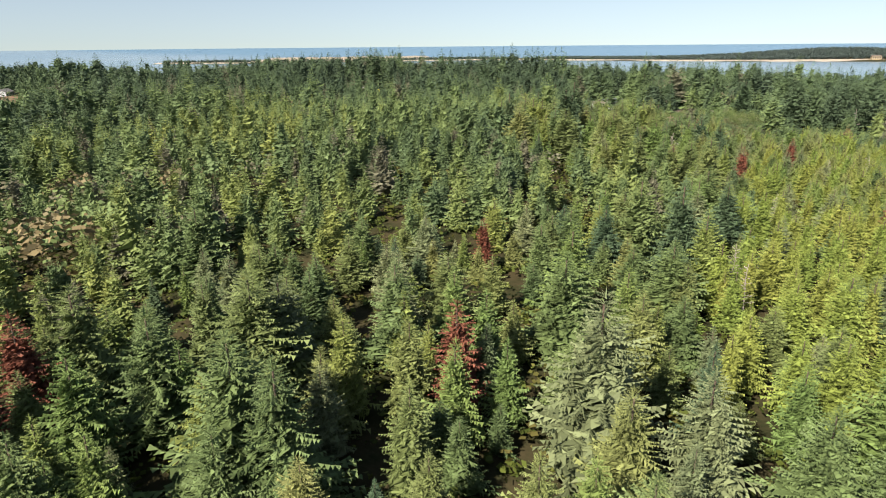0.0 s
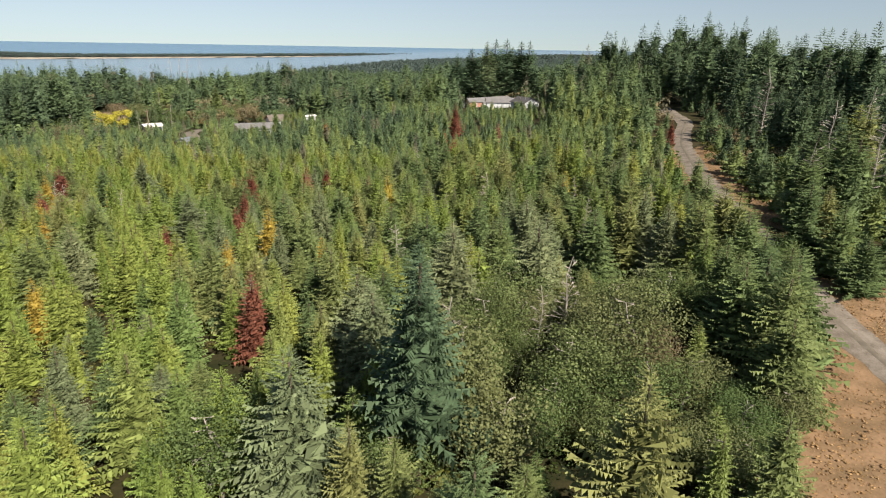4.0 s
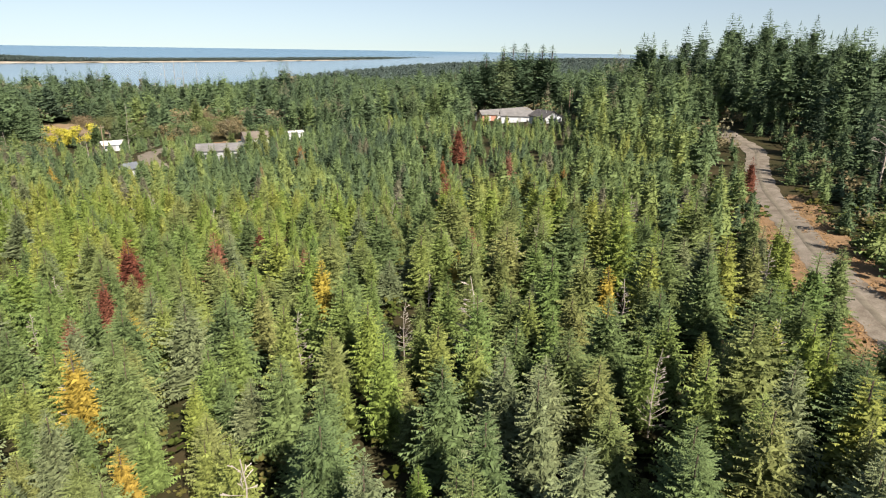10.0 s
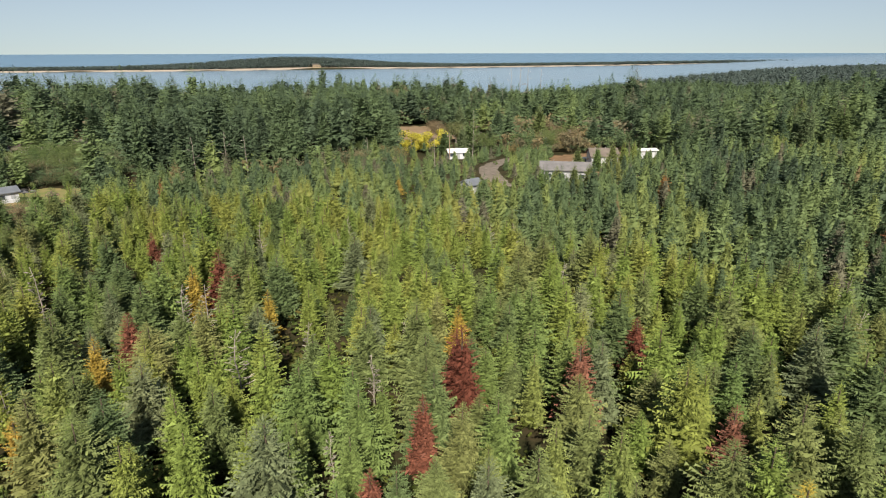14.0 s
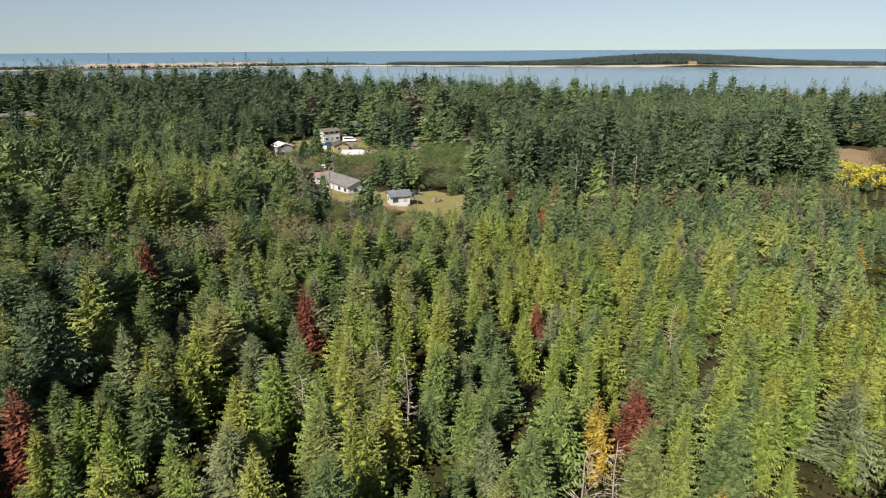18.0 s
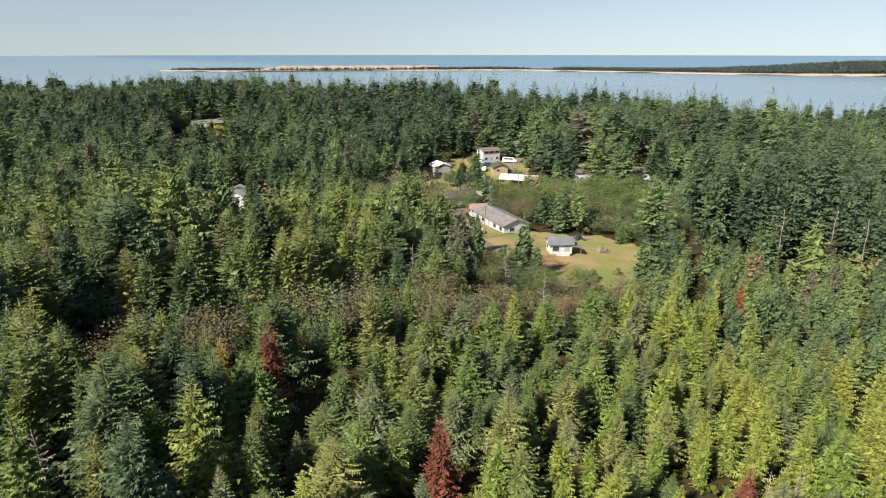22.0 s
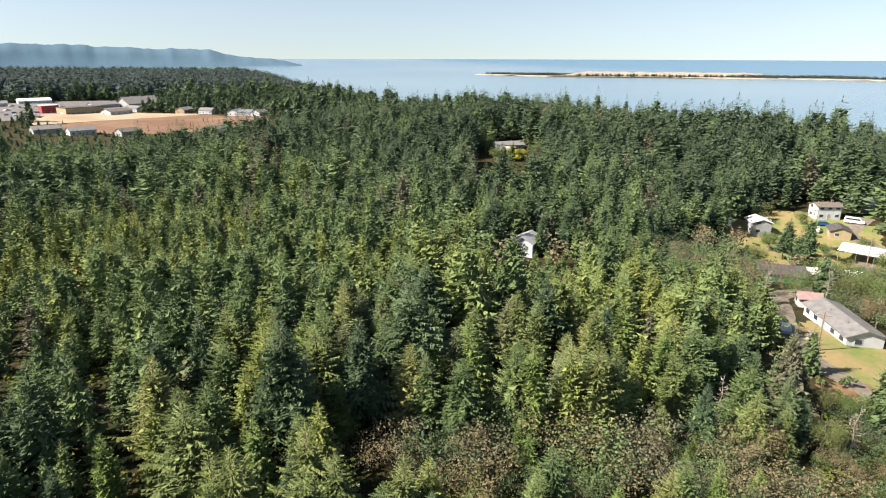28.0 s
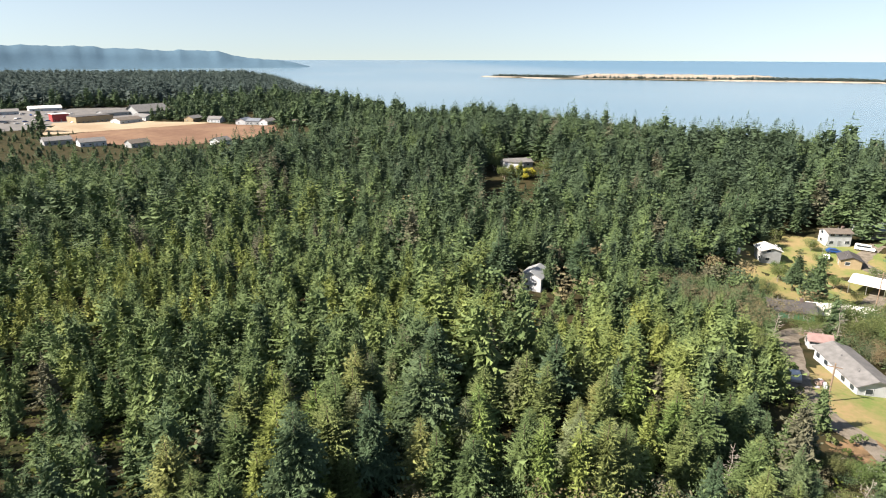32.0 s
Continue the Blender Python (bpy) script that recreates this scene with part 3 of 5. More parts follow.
def trunk_mesh(name, mat, height=0.90, r=0.011, limbs=0, seed=0, bend=0.02):
    rng = np.random.RandomState(seed)
    bm = bmesh.new()
    p, n = Vector((0, 0, -0.03)), (5 if limbs else 2)
    pts = [p]
    for i in range(n):
        pts.append(Vector(((rng.rand() - 0.5) * bend * (i + 1) / n * 2, (rng.rand() - 0.5) * bend * (i + 1) / n * 2, height * (i + 1) / n)))
    for i in range(n):
        tube(bm, pts[i], pts[i + 1], r * (1 - i / n * 0.85), r * (1 - (i + 1) / n * 0.85), 6)
    for k in range(limbs):
        h = 0.18 + 0.75 * (k + rng.rand()) / limbs
        a = rng.rand() * 6.283
        at = pts[0].lerp(pts[-1], min(h / height, 1.0))
        L = 0.20 * (1 - h * 0.75) * (0.5 + 0.8 * rng.rand())
        end = at + Vector((math.cos(a) * L, math.sin(a) * L, L * (0.1 + 0.5 * rng.rand())))
        tube(bm, at, end, r * 0.28 * (1.1 - h), r * 0.06, 4)
        for _ in range(2):
            s = at.lerp(end, 0.4 + 0.5 * rng.rand())
            b = a + (rng.rand() - 0.5) * 2.2
            tube(bm, s, s + Vector((math.cos(b) * L * 0.45, math.sin(b) * L * 0.45, L * 0.3 * rng.rand())), r * 0.12, r * 0.03, 3)
    me = bpy.data.meshes.new(name)
    bm.to_mesh(me)
    bm.free()
    me.materials.append(mat)
    return me


def crown_mesh(name, form, mat):
    ob = soup(name, *form, mat)
    me = ob.data
    bpy.data.objects.remove(ob)
    return me


def tree_thing(name, crown, trunk, label, category, group):
    e = tagged(new(name), label, category, group)
    t = new("trunk", trunk)
    t.parent = e
    if crown:
        c = new("crown", crown)
        c.parent = e
    return e


NEEDLE_FORMS = [conifer_form(11 + k, 0.215 + 0.013 * k, 0.80, 24 + k, 10, 7, 0.03, 0.26, 0.2, 0.55) for k in range(6)]
BUSHY_FORMS = [conifer_form(21 + k, 0.255 + 0.018 * k, 0.80, 28 + k, 13, 9, 0.03, 0.32, 0.34, 0.58, 0.105) for k in range(6)]
NARROW_FORMS = [conifer_form(31 + k, 0.180 + 0.015 * k, 0.74, 25, 8, 7, 0.03, 0.42, 0.2, 0.55) for k in range(4)]
TALL_FORMS = [conifer_form(51 + k, 0.215 + 0.018 * k, 0.90, 36 + k, 11, 7, 0.10 + 0.04 * k, 0.40, 0.4, 0.6, 0.15) for k in range(5)]
LEAF_FORMS = [leafy_form(71 + k, 7600, 0.0074 + 0.0008 * k, 22) for k in range(3)]
SHRUB_FORMS = [leafy_form(81 + k, 420, 0.05, 6, 0.6, 0.0) for k in range(3)]
MID_FORMS = [conifer_form(91 + k, 0.240 + 0.014 * k, 1.0, 17, 8, 4, 0.03, 0.30, 0.22, 0.6, 0.15) for k in range(6)]
MID_BUSHY = [conifer_form(171 + k, 0.26 + 0.018 * k, 0.92, 18, 9, 4, 0.03, 0.34, 0.34, 0.56, 0.125) for k in range(6)]
MID_TALL = [conifer_form(101 + k, 0.210 + 0.016 * k, 0.95, 25, 8, 4, 0.14 + 0.05 * k, 0.42, 0.42, 0.5, 0.16) for k in range(5)]
WOOD_YOUNG = [conifer_form(191 + k, 0.235 + 0.018 * k, 1.0, 14, 7, 2, 0.03, 0.34, 0.26, 0.6, 0.17) for k in range(5)]
WOOD_FORMS = [conifer_form(161 + k, 0.215 + 0.018 * k, 0.95, 20, 8, 2, 0.06 + 0.04 * k, 0.40, 0.36, 0.55, 0.13) for k in range(6)]
FAR_FORMS = [conifer_form(111 + k, 0.215 + 0.02 * k, 0.92, 12, 6, 1, 0.08, 0.40, 0.36, 0.55, 0.18) for k in range(5)]
DIM_FORMS = [conifer_form(121 + k, 0.26, 0.8, 6, 4, 1, 0.06, 0.3, 0.4, 0.5, 0.45) for k in range(3)]
MID_LEAF = [leafy_form(131 + k, 300, 0.030, 12) for k in range(3)]
NEAR_LEAF = [leafy_form(231 + k, 1100, 0.0145, 16, 0.5, 0.1) for k in range(4)]
FAR_LEAF = [leafy_form(141 + k, 150, 0.042, 8, 0.5, 0.1) for k in range(3)]
STRAW = [leafy_form(251 + k, 34, 0.075, 7, 1.3, 0.0) for k in range(4)]
TUFTS = [leafy_form(151 + k, 26, 0.085, 5, 0.8, 0.0) for k in range(4)]

TRUNK = trunk_mesh("conifer_trunk", M["bark"])
SNAG_TRUNKS = [trunk_mesh("dead_trunk", M["greybark"], 1.0, 0.014, 34, 5 + k, 0.05) for k in range(3)]
BARE_POLE = trunk_mesh("bare_trunk", M["greybark"], 1.0, 0.011, 5, 9, 0.03)
LEAF_TRUNK = trunk_mesh("limbed_trunk", M["greybark"], 0.8, 0.020, 16, 14, 0.12)

KINDS = {}
HOUSES = []  # (x, y, clearance) of what the woods keep clear of


def kind(key, name, forms, mat, label, group, trunk=TRUNK, category="tree"):
    made = []
    for k, form in enumerate(forms):
        made.append(tree_thing(name, crown_mesh("crown", form, M[mat]) if mat else None, trunk[k % len(trunk)] if isinstance(trunk, list) else trunk, label, category, group))
    KINDS[key] = [made, 0]


kind("young_yellow", "yellow_spruce", NEEDLE_FORMS, "yellowgreen", "young yellow-green spruce in a dense planted stand", "young yellow-green spruces")
kind("young_green", "green_spruce", NEEDLE_FORMS, "green", "young fresh green spruce in a dense planted stand", "young green spruces")
kind("young_dark", "young_fir", BUSHY_FORMS, "dark", "dark green bushy fir among younger trees", "dark young firs")
kind("olive", "olive_fir", BUSHY_FORMS, "olive", "bushy olive-green fir in a dense young wood", "olive firs")
kind("blue", "blue_spruce", BUSHY_FORMS[:3], "blue", "grey-green spruce with drooping pale boughs", "grey-green spruces")
kind("narrow_yellow", "narrow_cypress", NARROW_FORMS, "yellowgreen", "slim yellow-green conifer with drooping sprays", "slim yellow-green conifers")
kind("tall", "tall_fir", TALL_FORMS, "deep", "tall dark green fir with a ragged crown", "tall dark firs")
kind("rust", "dead_conifer", NARROW_FORMS, "rust", "dead conifer with rust-red needles still on", "rust-red dead conifers")
kind("gold", "golden_conifer", NARROW_FORMS, "gold", "conifer turned golden yellow", "golden conifers")
kind("leafy", "alder_tree", LEAF_FORMS, "leaf", "bushy broadleaf tree with dull green leaves", "broadleaf trees", LEAF_TRUNK)
kind("brown", "alder_tree", LEAF_FORMS[:2], "brownleaf", "broadleaf tree with withered brown leaves", "withered broadleaf trees", LEAF_TRUNK)
kind("yellowbush", "broom_bush", [leafy_form(241, 2600, 0.020, 12, 0.62, 0.0)], "yellowleaf", "large bright yellow rounded bush", "yellow bushes", LEAF_TRUNK, "bush")
kind("shrub", "shrub", SHRUB_FORMS, "leaf", "low leafy shrub at the edge of a clearing", "shrubs", LEAF_TRUNK, "shrub")
kind("snag", "dead_tree", [None] * 3, None, "bare grey dead tree with twiggy branches", "bare dead trees", SNAG_TRUNKS)
kind("pole", "bare_dead_tree", [None], None, "tall bare pale dead trunk", "bare dead trunks", BARE_POLE)


def plant(key, x, y, h, spin=None, wide=1.0, sink=0.1, lone=False):
    forms, n = KINDS[key]
    KINDS[key][1] = n + 1
    src = forms[n % len(forms)]
    rng = np.random.RandomState(int(abs(x * 131 + y * 977)) % 100000)
    m = Matrix.Translation((x, y, gz(x, y) - sink)) @ Matrix.Rotation(rng.rand() * 6.283 if spin is None else spin, 4, "Z") @ Matrix.Diagonal((h * wide, h * wide, h, 1))
    if lone:
        HOUSES.append((x, y, 1.9))
    if n < len(forms):
        src.matrix_basis = m
        return src
    t = copy_thing(src, m)
    t.scale = (h * wide, h * wide, h)
    return t


# ---- where the woods stand ----
FLIGHT = np.array([(-12, 8), (-12, 24), (2, 42), (25, 55), (48, 75), (52, 100), (44, 122), (28, 138), (8, 145), (-12, 150)], float)


def inside(x, y, outline):
    o = np.array(outline, float)
    hit = np.zeros(np.shape(x), bool)
    for (ax, ay), (bx, by) in zip(o, np.roll(o, -1, 0)):
        c = ((ay > y) != (by > y)) & (x < (bx - ax) * (y - ay) / ((by - ay) or 1e-9) + ax)
        hit ^= c
    return hit


def off_line(x, y, line):
    best = np.full(np.shape(x), 1e9)
    p = np.array(line, float)
    for (ax, ay), (bx, by) in zip(p[:-1], p[1:]):
        t = np.clip(((x - ax) * (bx - ax) + (y - ay) * (by - ay)) / ((bx - ax) ** 2 + (by - ay) ** 2), 0, 1)
        best = np.minimum(best, np.hypot(x - ax - t * (bx - ax), y - ay - t * (by - ay)))
    return best




def free(x, y, floor=False):
    ok = (off_line(x, y, ROAD) > 3.4) & (off_line(x, y, DRIVE) > 4.0) & (off_line(x, y, LANE) > 4.0)
    for o in (CLEAR, BARE, LAWN, YARD, DIRT, MEADOW, FIELD, STUBBLE, LOT):
        ok &= ~inside(x, y, o)
    for hx, hy, r in HOUSES:
        if floor and r < 2:
            continue
        ok &= np.hypot(x - hx, y - hy) > r
    ok &= (ground_z(x, y) > 2.0) & (y > -45 - 0.42 * np.abs(x))
    return ok


YOUNG = [(-8, 35), (14, 48), (46, 38), (58, 33), (78, 46), (104, 58), (122, 68), (150, 100), (150, 165), (200, 150), (215, 158), (190, 190), (150, 195), (110, 182), (90, 205), (60, 228), (15, 222), (6, 200), (-8, 182), (-8, 150), (-2, 110)]
TALLSTAND = [(12, 236), (30, 232), (70, 240), (100, 250), (98, 300), (40, 310), (10, 285)]
SCRUB = [(-38, 140), (-26, 146), (-14, 160), (6, 184), (14, 206), (8, 212), (-2, 204), (-12, 203), (-22, 190), (-22, 172), (-34, 152)]
THICKET = [(-36, 245), (-8, 246), (6, 240), (14, 258), (6, 300), (-30, 300), (-38, 272)]
MIXED = [(62, 232), (100, 205), (112, 240), (190, 235), (230, 260), (200, 330), (110, 300), (100, 250)]
VIEW = [(112, 84), (190, 125), (236, 148), (256, 164), (250, 174), (212, 184), (192, 168), (112, 116)]
GAP = [(-96, 210), (-82, 224), (-50, 200), (-60, 182)]
FRONT = [(-640, 70), (-400, 90), (-300, 130), (-330, 250), (-400, 340), (-500, 320), (-600, 120)]
FORE = [(-78, 240), (-48, 232), (-36, 248), (-50, 274), (-82, 286)]
SIGHT = [(80, 215), (112, 208), (142, 296), (104, 306), (92, 262)]
BROAD = [(18, 30), (24, 40), (28, 50), (44, 51), (52, 44), (52, 37), (40, 33), (34, 30)]
DELL = [(-131, 263), (-147, 245), (-221, 306), (-200, 330)]
LOW = [(66, 176), (125, 170), (152, 195), (172, 240), (120, 250), (85, 220)]
RIDGE = [(150, 33), (210, 36), (280, 58), (262, 110), (200, 95), (160, 70)]
HILL = [(96, 40), (128, 58), (155, 66), (180, 84), (230, 130), (330, 140), (360, 20), (250, -60), (110, -40)]


def scatter(step_m, seed, keep, floor=False):
    """Points on a shaken grid over the land in view, kept where keep says."""
    rng = np.random.RandomState(seed)
    x0, x1, y0, y1 = keep[1]
    gx, gy = np.meshgrid(np.arange(x0, x1, step_m), np.arange(y0, y1, step_m))
    x = gx.ravel() + (rng.rand(gx.size) - 0.5) * step_m * 0.95
    y = gy.ravel() + (rng.rand(gx.size) - 0.5) * step_m * 0.95
    k = keep[0](x, y) & free(x, y, floor)
    return x[k], y[k], rng


def merge(name, forms, x, y, h, wide, tint, rng, mat, label, category):
    """Many trees joined: every one a turned and scaled form."""
    pick = rng.randint(0, len(forms), len(x))
    V, F, T, at = [], [], [], 0
    z = ground_z(x, y) - 0.15
    for k, (v, f) in enumerate(forms):
        i = np.flatnonzero(pick == k)
        if not len(i):
            continue
        a = rng.rand(len(i)) * 6.283
        c, s = np.cos(a)[:, None], np.sin(a)[:, None]
        w = (h[i] * wide[i])[:, None]
        px = (v[:, 0] * c - v[:, 1] * s) * w + x[i][:, None]
        py = (v[:, 0] * s + v[:, 1] * c) * w + y[i][:, None]
        pz = v[:, 2] * h[i][:, None] + z[i][:, None]
        V.append(np.stack([px, py, pz], -1).reshape(-1, 3))
        F.append((f[None] + (np.arange(len(i)) * len(v))[:, None, None]).reshape(-1, 3) + at)
        T.append(np.repeat(tint[i], len(v)))
        at += len(i) * len(v)
    return tagged(soup(name, np.concatenate(V), np.concatenate(F), mat, np.concatenate(T)), label, category, kind="stuff")

# ---- buildings ----


def opening(parent, name, x, y, z, w, h, turn):
    """A window or door set on a wall: frame proud of the wall, dark pane in it."""
    m = Matrix.Translation((x, y, z)) @ Matrix.Rotation(turn, 4, "Z")
    bm = bmesh.new()
    for a, b, c, d in ((-w / 2 - 0.08, 0, w / 2 + 0.08, 0.09), (-w / 2 - 0.08, h - 0.09, w / 2 + 0.08, h), (-w / 2 - 0.08, 0.09, -w / 2, h - 0.09), (w / 2, 0.09, w / 2 + 0.08, h - 0.09)):
        box(bm, a, -0.05, b, c, 0.04, d, m)
    f = part(name, bm, M["white"], parent)
    bm = bmesh.new()
    box(bm, -w / 2, -0.02, 0.09, w / 2, 0.02, h - 0.09, m)
    part("pane", bm, M["glass"] if name == "window" else M["palegrey"], f)


def house(name, x, y, rz, L, W, wall_h, roof_h, wall, roof, label, category="house", group="houses", windows=3, storeys=1, chimney=False, flat=False, eave=0.45, far=False):
    z = min(gz(x + a, y + b) for a in (-L / 3, L / 3) for b in (-W / 3, W / 3))
    e = base(name, pose(x, y, z, 0, 0, rz), label, category, group)
    HOUSES.append((x, y, 0.5 * math.hypot(L, W) + 1.5))
    if flat:
        part("wall", boxed(-L / 2, -W / 2, -1.0, L / 2, W / 2, wall_h), M[wall], e)
        part("roof", boxed(-L / 2 - 0.2, -W / 2 - 0.2, wall_h, L / 2 + 0.2, W / 2 + 0.2, wall_h + 0.4), M[roof], e)
    else:
        bm = prism([(-W / 2, -1.0), (W / 2, -1.0), (W / 2, wall_h), (0, wall_h + roof_h), (-W / 2, wall_h)], -L / 2, L / 2)
        bmesh.ops.transform(bm, matrix=Matrix.Rotation(math.pi / 2, 4, "Z"), verts=bm.verts)
        part("wall", bm, M[wall], e)
        k = roof_h / (W / 2)
        for s in (-1, 1):
            w = W / 2 + eave
            prof = [(0, wall_h + roof_h + 0.02), (s * w, wall_h + roof_h + 0.02 - w * k), (s * w, wall_h + roof_h + 0.2 - w * k), (0, wall_h + roof_h + 0.2)]
            bm = prism(prof, -L / 2 - eave, L / 2 + eave)
            bmesh.ops.transform(bm, matrix=Matrix.Rotation(math.pi / 2, 4, "Z"), verts=bm.verts)
            part("roof", bm, M[roof], e)
    for st in range(storeys):
        zz = 0.95 + st * 2.6
        for s in (-1, 1):
            for i in range(windows):
                wx = -L / 2 + L * (i + 0.5) / windows
                if st == 0 and i == windows // 2:
                    opening(e, "door", wx, s * (W / 2 + 0.02), 0.05, 0.95, 2.05, 0.0)
                else:
                    opening(e, "window", wx, s * (W / 2 + 0.02), zz, 1.3, 1.1, 0.0)
            opening(e, "window", s * (L / 2 + 0.02), W * 0.18, zz, 1.2, 1.1, math.pi / 2)
    if chimney:
        part("chimney", boxed(L * 0.2, -0.35, wall_h, L * 0.2 + 0.7, 0.35, wall_h + roof_h + 0.9, 0.03), M["brownroof"], e)
    if not flat:
        for k in range(2):
            bm = bmesh.new()
            tube(bm, (-L * 0.25 + k * L * 0.4, W * 0.2, wall_h), (-L * 0.25 + k * L * 0.4, W * 0.2, wall_h + roof_h + 0.25), 0.07, 0.07, 8)
            part("vent_pipe", bm, M["steel"], e)
    return e


house("long_house", -26.8, 239.5, 140, 15.0, 6.4, 2.5, 1.1, "white", "greyroof", "long white single-storey house with a grey shingle roof", windows=5)
house("green_house", -51, 265.5, 36, 10, 6.5, 2.5, 1.4, "greenwall", "darkroof", "green-walled house with a dark shingle roof", chimney=True)
house("pink_shed", -36.8, 248.6, 36, 4.0, 3.2, 2.4, 0.8, "white", "pinkroof", "small white outbuilding with a faded pink roof", "shed", "sheds", windows=1)
house("two_storey_house", -71.5, 336, 53, 7.6, 5.4, 4.5, 0.9, "white", "tanroof", "white two-storey house with a tan shingle roof", storeys=2, chimney=True)
house("tan_garage", -60.5, 321, 122, 6.4, 5.4, 2.5, 1.1, "tan", "darkroof", "tan garage with a dark gable roof", "garage", "sheds", windows=1)
house("pale_house", -77, 304.5, 138, 6.2, 5.6, 4.0, 1.0, "palegrey", "metalroof", "pale blue-grey house with a light roof", storeys=2, windows=2)
house("grey_roofed_house", -66, 354, 50, 12, 8, 2.8, 1.6, "palegrey", "blueroof", "low house with a blue-grey roof")
house("white_house", -27.5, 317.5, 34, 7.4, 6.4, 3.8, 1.3, "white", "brownroof", "white house with a reddish-brown roof", storeys=1, windows=2)
house("low_house", -12.5, 326.5, 20, 11, 7, 2.8, 1.2, "white", "tanroof", "low white house with a pale roof behind trees")
house("farmhouse", -204, 312, 25, 8.5, 6, 2.4, 1.7, "white", "palegrey", "white farmhouse with a pale roof half hidden among firs", windows=2)
house("hidden_house", -91, 219.5, 118, 6.4, 5.2, 4.2, 1.3, "white", "palegrey", "white house with a pale grey gable roof deep among firs", storeys=1, windows=2)
house("wood_edge_house", -213, 321, 70, 14, 8, 2.7, 1.4, "palegrey", "greyroof", "low grey-roofed house among tall trees")
house("ranch_house", 236, 184, -8, 26, 8, 3.0, 1.7, "white", "greyroof", "long grey-roofed house on a rise", windows=7)
house("pink_annex", 221, 182, -30, 6, 5, 2.8, 1.3, "pinkwall", "greyroof", "pinkish outbuilding with a grey roof", "shed", "sheds", windows=1)
house("side_house", 216, 164, -52, 13, 7, 2.6, 1.5, "white", "greyroof", "low grey-roofed house wing with white walls", windows=3)
house("grey_garage", 211, 150, 67, 9, 7, 2.5, 1.8, "white", "darkroof", "white garage with dark grey gable roof", "garage", "sheds", windows=2)
house("workshop", 113, 190, -31, 11, 8, 2.8, 1.2, "palegrey", "greyroof", "pale workshop with a grey roof beside a dirt yard", "shed", "sheds")
house("dark_roofed_shop", 134, 206, -20, 7, 6, 3.0, 1.6, "white", "tanroof", "white gabled building on a dirt yard", "shed", "sheds", windows=2)
house("small_house", 166, 297, 10, 8, 6, 2.7, 1.2, "white", "metalroof", "small white house with a pale roof among trees", "house", "houses", windows=2)
house("wood_house", 168, 388, 30, 10, 7, 4.4, 1.6, "white", "greyroof", "white house half hidden behind bare trunks", "house", "houses", windows=2)
house("grey_shed", 88, 187, 20, 3.4, 3.0, 2.1, 0.8, "white", "blueroof", "small white shed with a grey roof", "shed", "sheds", windows=1)
house("white_shed", 107.5, 245, -10, 6, 4, 2.4, 0.7, "white", "metalroof", "small white building with a pale roof", "shed", "sheds", windows=3)
house("trailer_shed", 153, 212, -10, 5, 2.6, 2.6, 0.3, "white", "metalroof", "white box trailer on a dirt yard", "shed", "sheds", windows=1)
HOUSES += [(-22, 303, 8.0), (-8, 313, 7.0), (-84, 213, 5.0), (102, 236, 6.0), (214, 148, 9.0), (226, 172, 8.0)]
# the town beyond the field
TOWN = "buildings of the town"
house("red_store", -672, 156, 100, 14, 12, 7, 0, "red", "metalroof", "red flat-roofed store in the town", "shop", TOWN, flat=True, windows=3)
house("beige_store", -655, 180, 110, 34, 18, 6, 0, "tan", "darkroof", "long beige flat-roofed store in the town", "shop", TOWN, flat=True, windows=8)
house("large_hall", -702, 238, 110, 34, 24, 4.5, 6, "palegrey", "greyroof", "large hall with a broad grey hipped roof", "hall", TOWN, windows=8, eave=1.2)
for hx, hy, hr, hl, hw, wallc, roofc in ((-638, 208, 120, 24, 13, "white", "tanroof"), (-655, 226, 30, 20, 12, "white", "greyroof"), (-700, 205, 110, 26, 14, "palegrey", "greyroof"),
                                         (-618, 264, 130, 15, 10, "tan", "greyroof"), (-598, 280, 40, 14, 9, "white", "greyroof"), (-572, 299, 135, 16, 10, "white", "blueroof"),
                                         (-560, 305, 40, 13, 9, "palegrey", "blueroof"), (-548, 313, 125, 14, 9, "white", "greyroof"), (-512, 322, 60, 12, 9, "tan", "tanroof"),
                                         (-509, 143, 100, 18, 11, "palegrey", "greyroof"), (-489, 163, 100, 17, 10, "white", "greyroof"), (-470, 190, 110, 14, 9, "palegrey", "tanroof"),
                                         (-746, 114, 90, 24, 14, "white", "greyroof"), (-780, 150, 95, 30, 16, "white", "metalroof"), (-440, 240, 120, 12, 9, "white", "greyroof")):
    house("town_building", hx, hy, hr, hl, hw, 3.4, 2.2, wallc, roofc, "low gabled building in the town, " + ("white walls" if wallc == "white" else "muted walls"), "building", TOWN, windows=4)


def shelter(x, y, rz, L, W):
    """An open shelter: posts and a pale low gable roof."""
    e = base("open_carport", pose(x, y, gz(x, y), 0, 0, rz), "wide open-sided carport with a white metal roof", "carport", "sheds")
    HOUSES.append((x, y, 9))
    for s in (-1, 1):
        part("roof", prism([(0, 4.0), (s * (W / 2 + 0.3), 3.0), (s * (W / 2 + 0.3), 3.1), (0, 4.12)], -L / 2, L / 2), M["metalroof"], e)
        for k in range(4):
            bm = bmesh.new()
            tube(bm, (s * W / 2, -L / 2 + 0.4 + k * (L - 0.8) / 3, -0.3), (s * W / 2, -L / 2 + 0.4 + k * (L - 0.8) / 3, 3.05), 0.08, 0.08, 8)
            part("post", bm, M["steel"], e)
    return e


shelter(-46, 304, -80, 13, 9)


